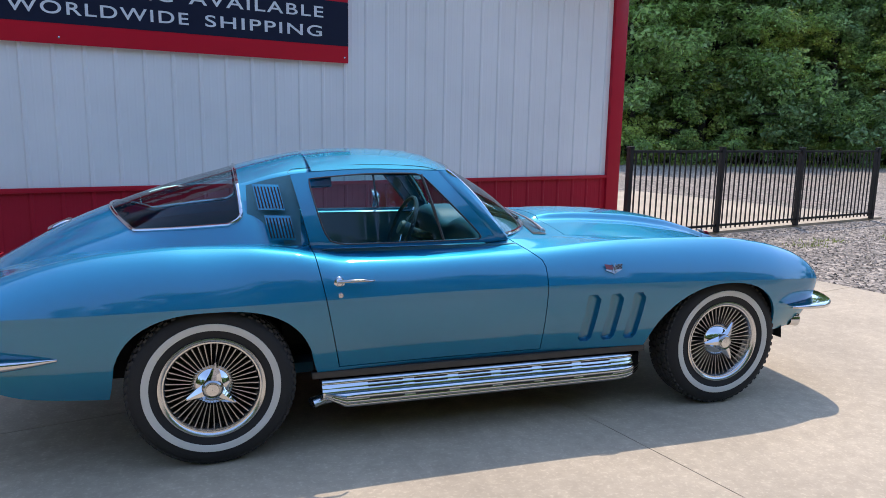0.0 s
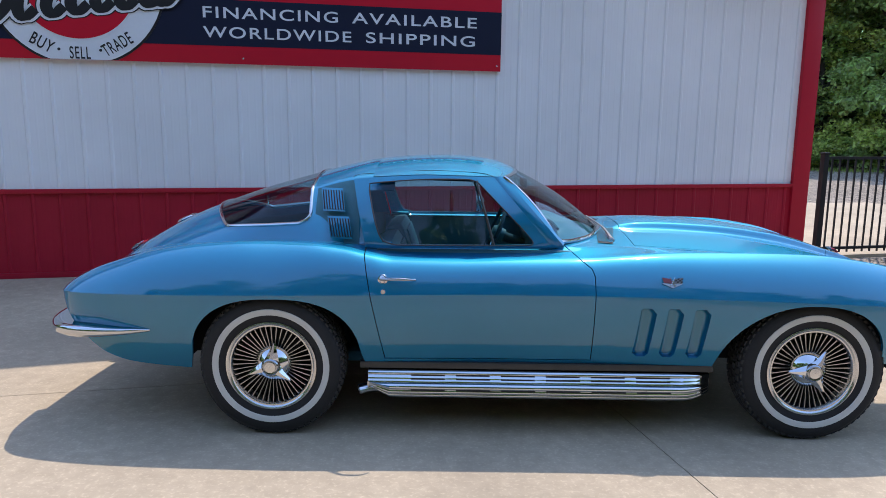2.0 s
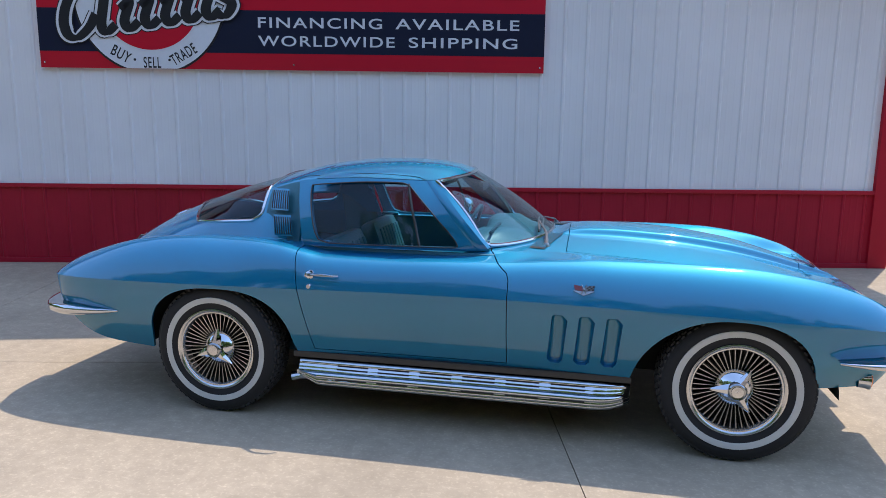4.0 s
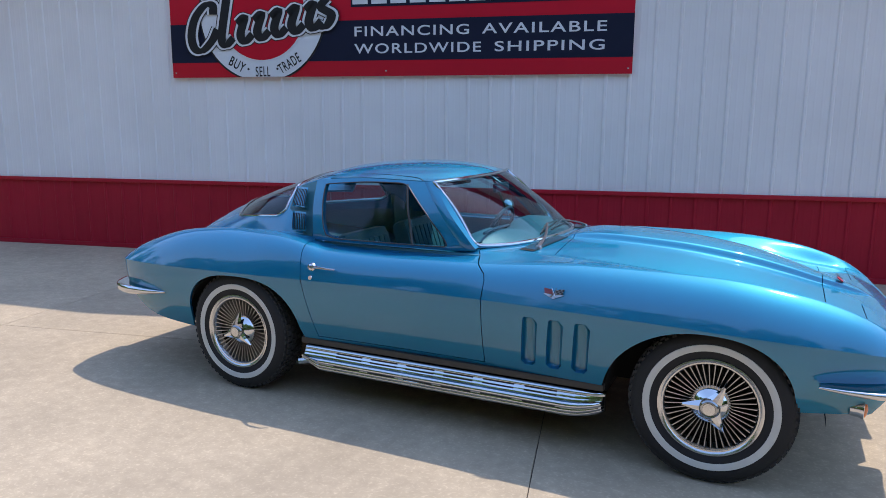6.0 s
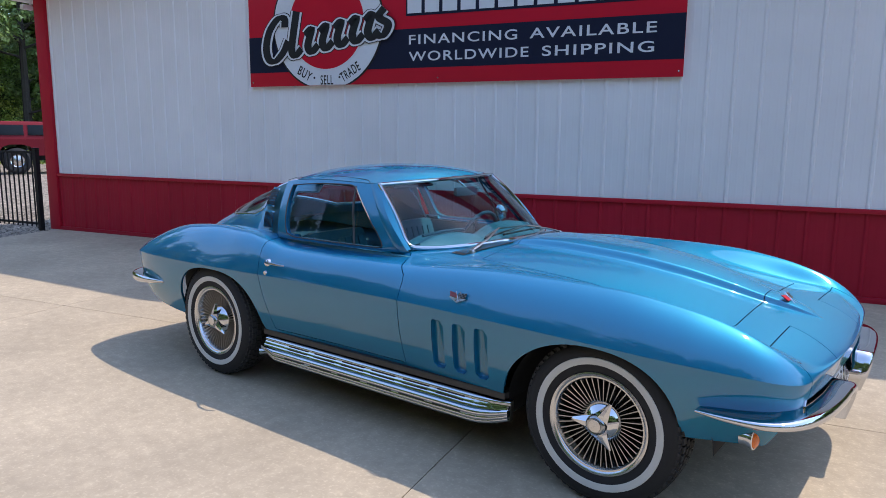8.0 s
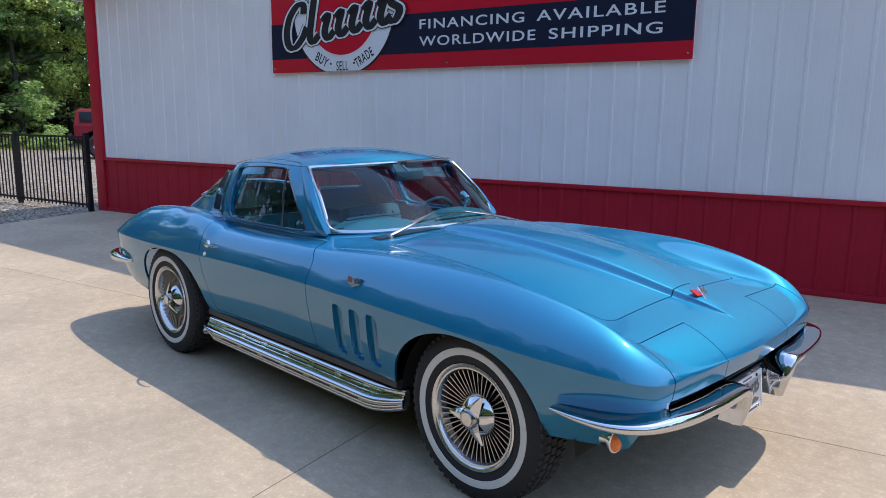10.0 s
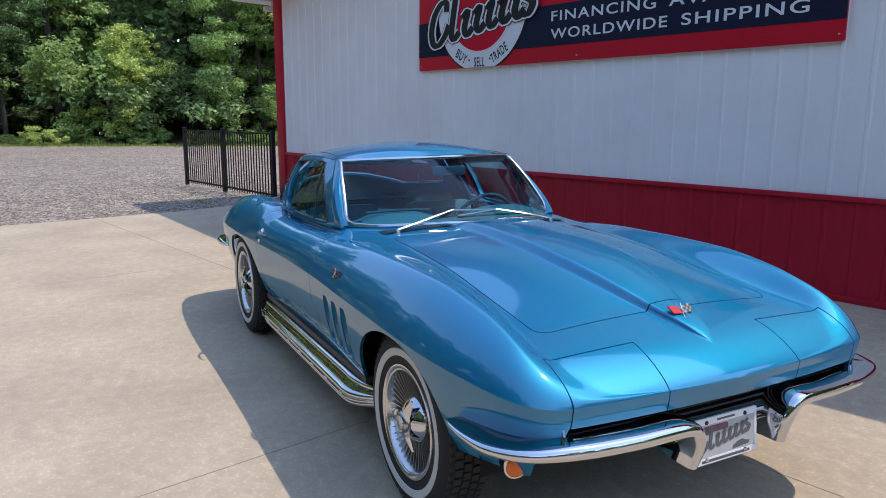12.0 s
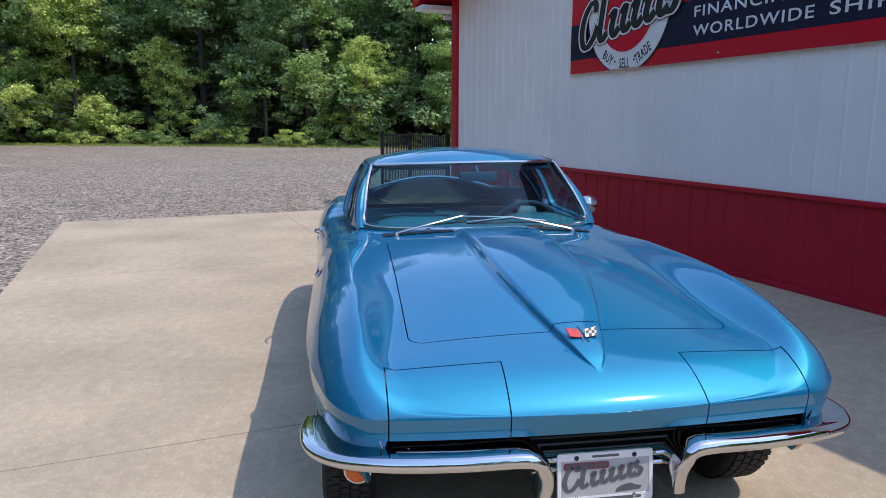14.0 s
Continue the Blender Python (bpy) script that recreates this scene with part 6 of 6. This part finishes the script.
# the wood's depth behind the first trees, its shade put into the leaf colour
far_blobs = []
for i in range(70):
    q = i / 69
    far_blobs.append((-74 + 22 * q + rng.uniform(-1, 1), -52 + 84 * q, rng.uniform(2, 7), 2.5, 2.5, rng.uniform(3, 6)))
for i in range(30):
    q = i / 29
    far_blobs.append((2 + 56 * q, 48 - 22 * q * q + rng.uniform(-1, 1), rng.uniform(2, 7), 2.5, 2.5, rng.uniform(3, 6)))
# unseen leaf walls, added to even out what the car paint reflects
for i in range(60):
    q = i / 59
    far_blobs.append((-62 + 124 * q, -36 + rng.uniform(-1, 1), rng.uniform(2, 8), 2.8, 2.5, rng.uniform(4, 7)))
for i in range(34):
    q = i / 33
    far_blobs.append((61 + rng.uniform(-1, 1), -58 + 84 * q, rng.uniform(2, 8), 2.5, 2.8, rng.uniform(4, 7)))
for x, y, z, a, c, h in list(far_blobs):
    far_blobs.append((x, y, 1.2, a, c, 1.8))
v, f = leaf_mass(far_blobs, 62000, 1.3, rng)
tagged(raw_part("far_wood", v, f, LEAF_GAP_SHADE, None), "dense far leaf mass, coloured dark for the shade between the trees", "wood", kind="stuff")


def build_bush(seed, mat):
    r2 = np.random.default_rng(seed)
    t = thing("bush", "low leafy roadside bush under the trees", "bush", "bushes under the trees")
    blobs = [(r2.uniform(-1, 1), r2.uniform(-1, 1), r2.uniform(0.35, 0.9), r2.uniform(.6, 1.0), r2.uniform(.6, 1.0), r2.uniform(.4, .8)) for _ in range(6)]
    v, f = leaf_mass(blobs, 4200, 0.13, r2, 6)
    raw_part("foliage", v, f, mat, t)
    b = bmesh.new()
    for k in range(5):
        tube(b, [(0, 0, 0), (blobs[k][0] * .6, blobs[k][1] * .6, blobs[k][2])], [0.03, 0.01], 5)
    part("stem", b, BARK, t)
    return t


bushes = [build_bush(31, LEAF_B), build_bush(32, LEAF_A), build_bush(33, LEAF_A)]
bspots = []
for i in range(44):
    q = i / 43
    bspots.append((-50.5 + 16.5 * q + rng.uniform(-1.2, 1.2), -34 + 46 * q + rng.uniform(-1.2, 1.2), rng.uniform(.3, .7) * (2.2 if i % 8 == 0 else 1)))
for i in range(18):
    q = i / 17
    bspots.append((12 + 24 * q + rng.uniform(-.6, .6), 27.2 - 5 * q + rng.uniform(-.6, .6), rng.uniform(.7, 1.4)))
for i, (x, y, s) in enumerate(bspots):
    m = Matrix.Translation((x, y, -0.05)) @ pose(0, 0, 0, 0, 0, rng.uniform(0, 360)) @ Matrix.Diagonal((s, s, s, 1))
    o = bushes[i] if i < 3 else copy_thing(bushes[i % 3], m)
    o.matrix_basis = m

# grass verge under the trees and tufts in the stones
v, f = [], []


def blade(x, y, h):
    a = rng.uniform(0, 2 * math.pi)
    k = len(v)
    dx, dy = math.cos(a) * h * 0.12, math.sin(a) * h * 0.12
    v.extend([(x - dx, y - dy, -0.03), (x + dx, y + dy, -0.03), (x + rng.normal() * h * .3, y + rng.normal() * h * .3, h - 0.03)])
    f.append((k, k + 1, k + 2))


for i in range(16000):
    q = rng.uniform()
    blade(-48.0 + 15.5 * q + rng.normal() * 0.9, -36 + 50 * q + rng.normal() * 0.9, rng.uniform(.05, .17))
for i in range(4000):
    q = rng.uniform()
    blade(11 + 27 * q + rng.normal() * 0.8, 26.0 - 6 * q + rng.normal() * 0.8, rng.uniform(.05, .17))
for cx, cy in ((6.1, 3.5), (6.7, 3.75), (8.2, 3.9), (-9.2, 0.2)):
    for i in range(90):
        blade(cx + rng.normal() * 0.22, cy + rng.normal() * 0.10, rng.uniform(.02, .06))
gr = raw_part("grass", v, f, GRASS, None)
tagged(gr, "rough green grass verge and small tufts", "grass", kind="stuff")

# loose stones near the slab
v, f = [], []
inv = YARD.inverted()


def stone(x, y, s):
    k = len(v)
    z = -0.03
    c = rng.uniform(0.6, 1.2, 6) * s
    v.extend([(x + c[0], y, z + s * .2), (x, y + c[1], z + s * .15), (x - c[2], y, z + s * .25), (x, y - c[3], z + s * .1), (x + rng.normal() * s * .2, y + rng.normal() * s * .2, z + c[4] * 0.8)])
    f.extend([(k, k + 1, k + 4), (k + 1, k + 2, k + 4), (k + 2, k + 3, k + 4), (k + 3, k, k + 4)])


placed = 0
while placed < 34000:
    if placed % 2:
        x, y = rng.uniform(4.0, 12.5), rng.uniform(-3, 5.6)
    else:
        x, y = -6.3 - abs(rng.normal()) * 7, rng.uniform(-9, 2.2)
    u_, v_, _ = inv @ Vector((x, y, 0))
    if us[0] - 0.02 < u_ < us[-1] + 0.02 and -0.2 < v_ < SLAB_V + 0.02:
        continue
    if v_ < 0.1 and -6.5 < u_ < 0:
        continue
    stone(x, y, rng.uniform(.010, .026))
    placed += 1
st = raw_part("gravel", v, f, PEBBLE, None)
tagged(st, "loose brown-grey crushed stone", "gravel", kind="stuff")

# the parked off-road wagon beyond the left fence
suv = thing("off_road_wagon", "dark red lifted off-road wagon parked beyond the fence", "car")
SV = Matrix.Translation((-24.6, 8.7, 0)) @ pose(0, 0, 0, 0, 0, 72)
b = bmesh.new()
side = [(-2.2, .72), (-2.22, 1.18), (2.15, 1.18), (2.22, 1.05), (2.22, .72), (1.93, .72), (1.82, .92), (1.6, 1.0), (1.2, 1.0), (.98, .92), (.87, .62), (-.87, .62), (-.98, .92), (-1.2, 1.0), (-1.6, 1.0), (-1.82, .92), (-1.93, .72)]
lo_ = [b.verts.new(SV @ Vector((x, -0.86, z))) for x, z in side]
hi_ = [b.verts.new(SV @ Vector((x, 0.86, z))) for x, z in side]
b.faces.new(lo_), b.faces.new(hi_[::-1])
for i in range(len(side)):
    b.faces.new((lo_[i], hi_[i], hi_[(i + 1) % len(side)], lo_[(i + 1) % len(side)]))
bmesh.ops.recalc_face_normals(b, faces=b.faces)
bmesh.ops.triangulate(b, faces=[f for f in b.faces if len(f.verts) > 4])
part("body", b, SUV_RED, suv, smooth=False)
b = bmesh.new()
rws = []
for z, xb, xf, hw in ((1.18, -2.2, 0.95, 0.84), (1.30, -2.19, 0.84, 0.82), (1.68, -2.10, 0.45, 0.74), (1.76, -2.05, 0.35, 0.70), (1.79, -1.95, 0.25, 0.62)):
    rws.append([SV @ Vector(p) for p in ((xb, -hw, z), (xf, -hw, z), (xf, hw, z), (xb, hw, z))])
rw_ = grid(b, rws, loop_v=True)
b.faces.new(rw_[-1])
bmesh.ops.recalc_face_normals(b, faces=b.faces)
part("cabin", b, SUV_RED, suv, smooth=False)
for x0, x1 in ((-2.0, -1.15), (-1.02, -0.30), (-0.18, 0.48)):
    for sy in (-1, 1):
        b = bmesh.new()
        box(b, (x0, -0.015, -0.18), (x1, 0.015, 0.18), SV @ Matrix.Translation((0, sy * 0.785, 1.49)) @ pose(0, 0, 0, sy * 12, 0, 0), 0.006)
        part("window", b, DARK_GLASS, suv)
for x0 in (-1.4, 1.4):
    for sy in (-1, 1):
        w = new("wheel")
        w.parent = suv
        w.matrix_basis = SV @ Matrix.Translation((x0, sy * 0.78, 0.44)) @ pose(0, 0, 0, 90 if sy < 0 else -90)
        b = bmesh.new()
        lathe(b, [(0.2, -0.13), (0.22, 0.12), (0.36, 0.15), (0.44, 0.11), (0.45, 0.0), (0.44, -0.11), (0.36, -0.14), (0.2, -0.13)], 28)
        part("tyre", b, RUBBER, w)
        b = bmesh.new()
        lathe(b, [(0.225, 0.11), (0.19, 0.08), (0.08, 0.10), (0.001, 0.11)], 20)
        part("rim", b, STEEL, w)
b = bmesh.new()
box(b, (-2.0, -0.72, 0.45), (2.1, 0.72, 0.74), SV)
part("chassis", b, UNDER, suv, smooth=False)
for nm, x0, x1 in (("front_bumper", 2.28, 2.42), ("rear_bumper", -2.42, -2.28)):
    b = bmesh.new()
    box(b, (x0, -0.85, 0.68), (x1, 0.85, 0.88), SV, 0.03)
    part(nm, b, BLACK, suv)
for x0 in (-0.45, 0.35):
    b = bmesh.new()
    box(b, (x0, -0.885, 1.06), (x0 + 0.16, -0.855, 1.09), SV, 0.008)
    part("door_handle", b, CHROME, suv)

# the pale house behind the right-hand trees
house = thing("house", "pale beige building half hidden behind the trees", "building")
HM = Matrix.Translation((44.5, 29.0, 0)) @ pose(0, 0, 0, 0, 0, -40)
b = bmesh.new()
box(b, (-4, -4, -0.03), (4, 4, 5.4), HM)
part("house_wall", b, BEIGE, house, smooth=False)
b = bmesh.new()
prof3 = [(-4.4, 5.4), (4.4, 5.4), (0, 7.6)]
lo_ = [b.verts.new(HM @ Vector((x, -4.4, z))) for x, z in prof3]
hi_ = [b.verts.new(HM @ Vector((x, 4.4, z))) for x, z in prof3]
b.faces.new(lo_), b.faces.new(hi_[::-1])
for i in range(3):
    b.faces.new((lo_[i], hi_[i], hi_[(i + 1) % 3], lo_[(i + 1) % 3]))
bmesh.ops.recalc_face_normals(b, faces=b.faces)
part("house_roof", b, GREY_TRIM, house, smooth=False)
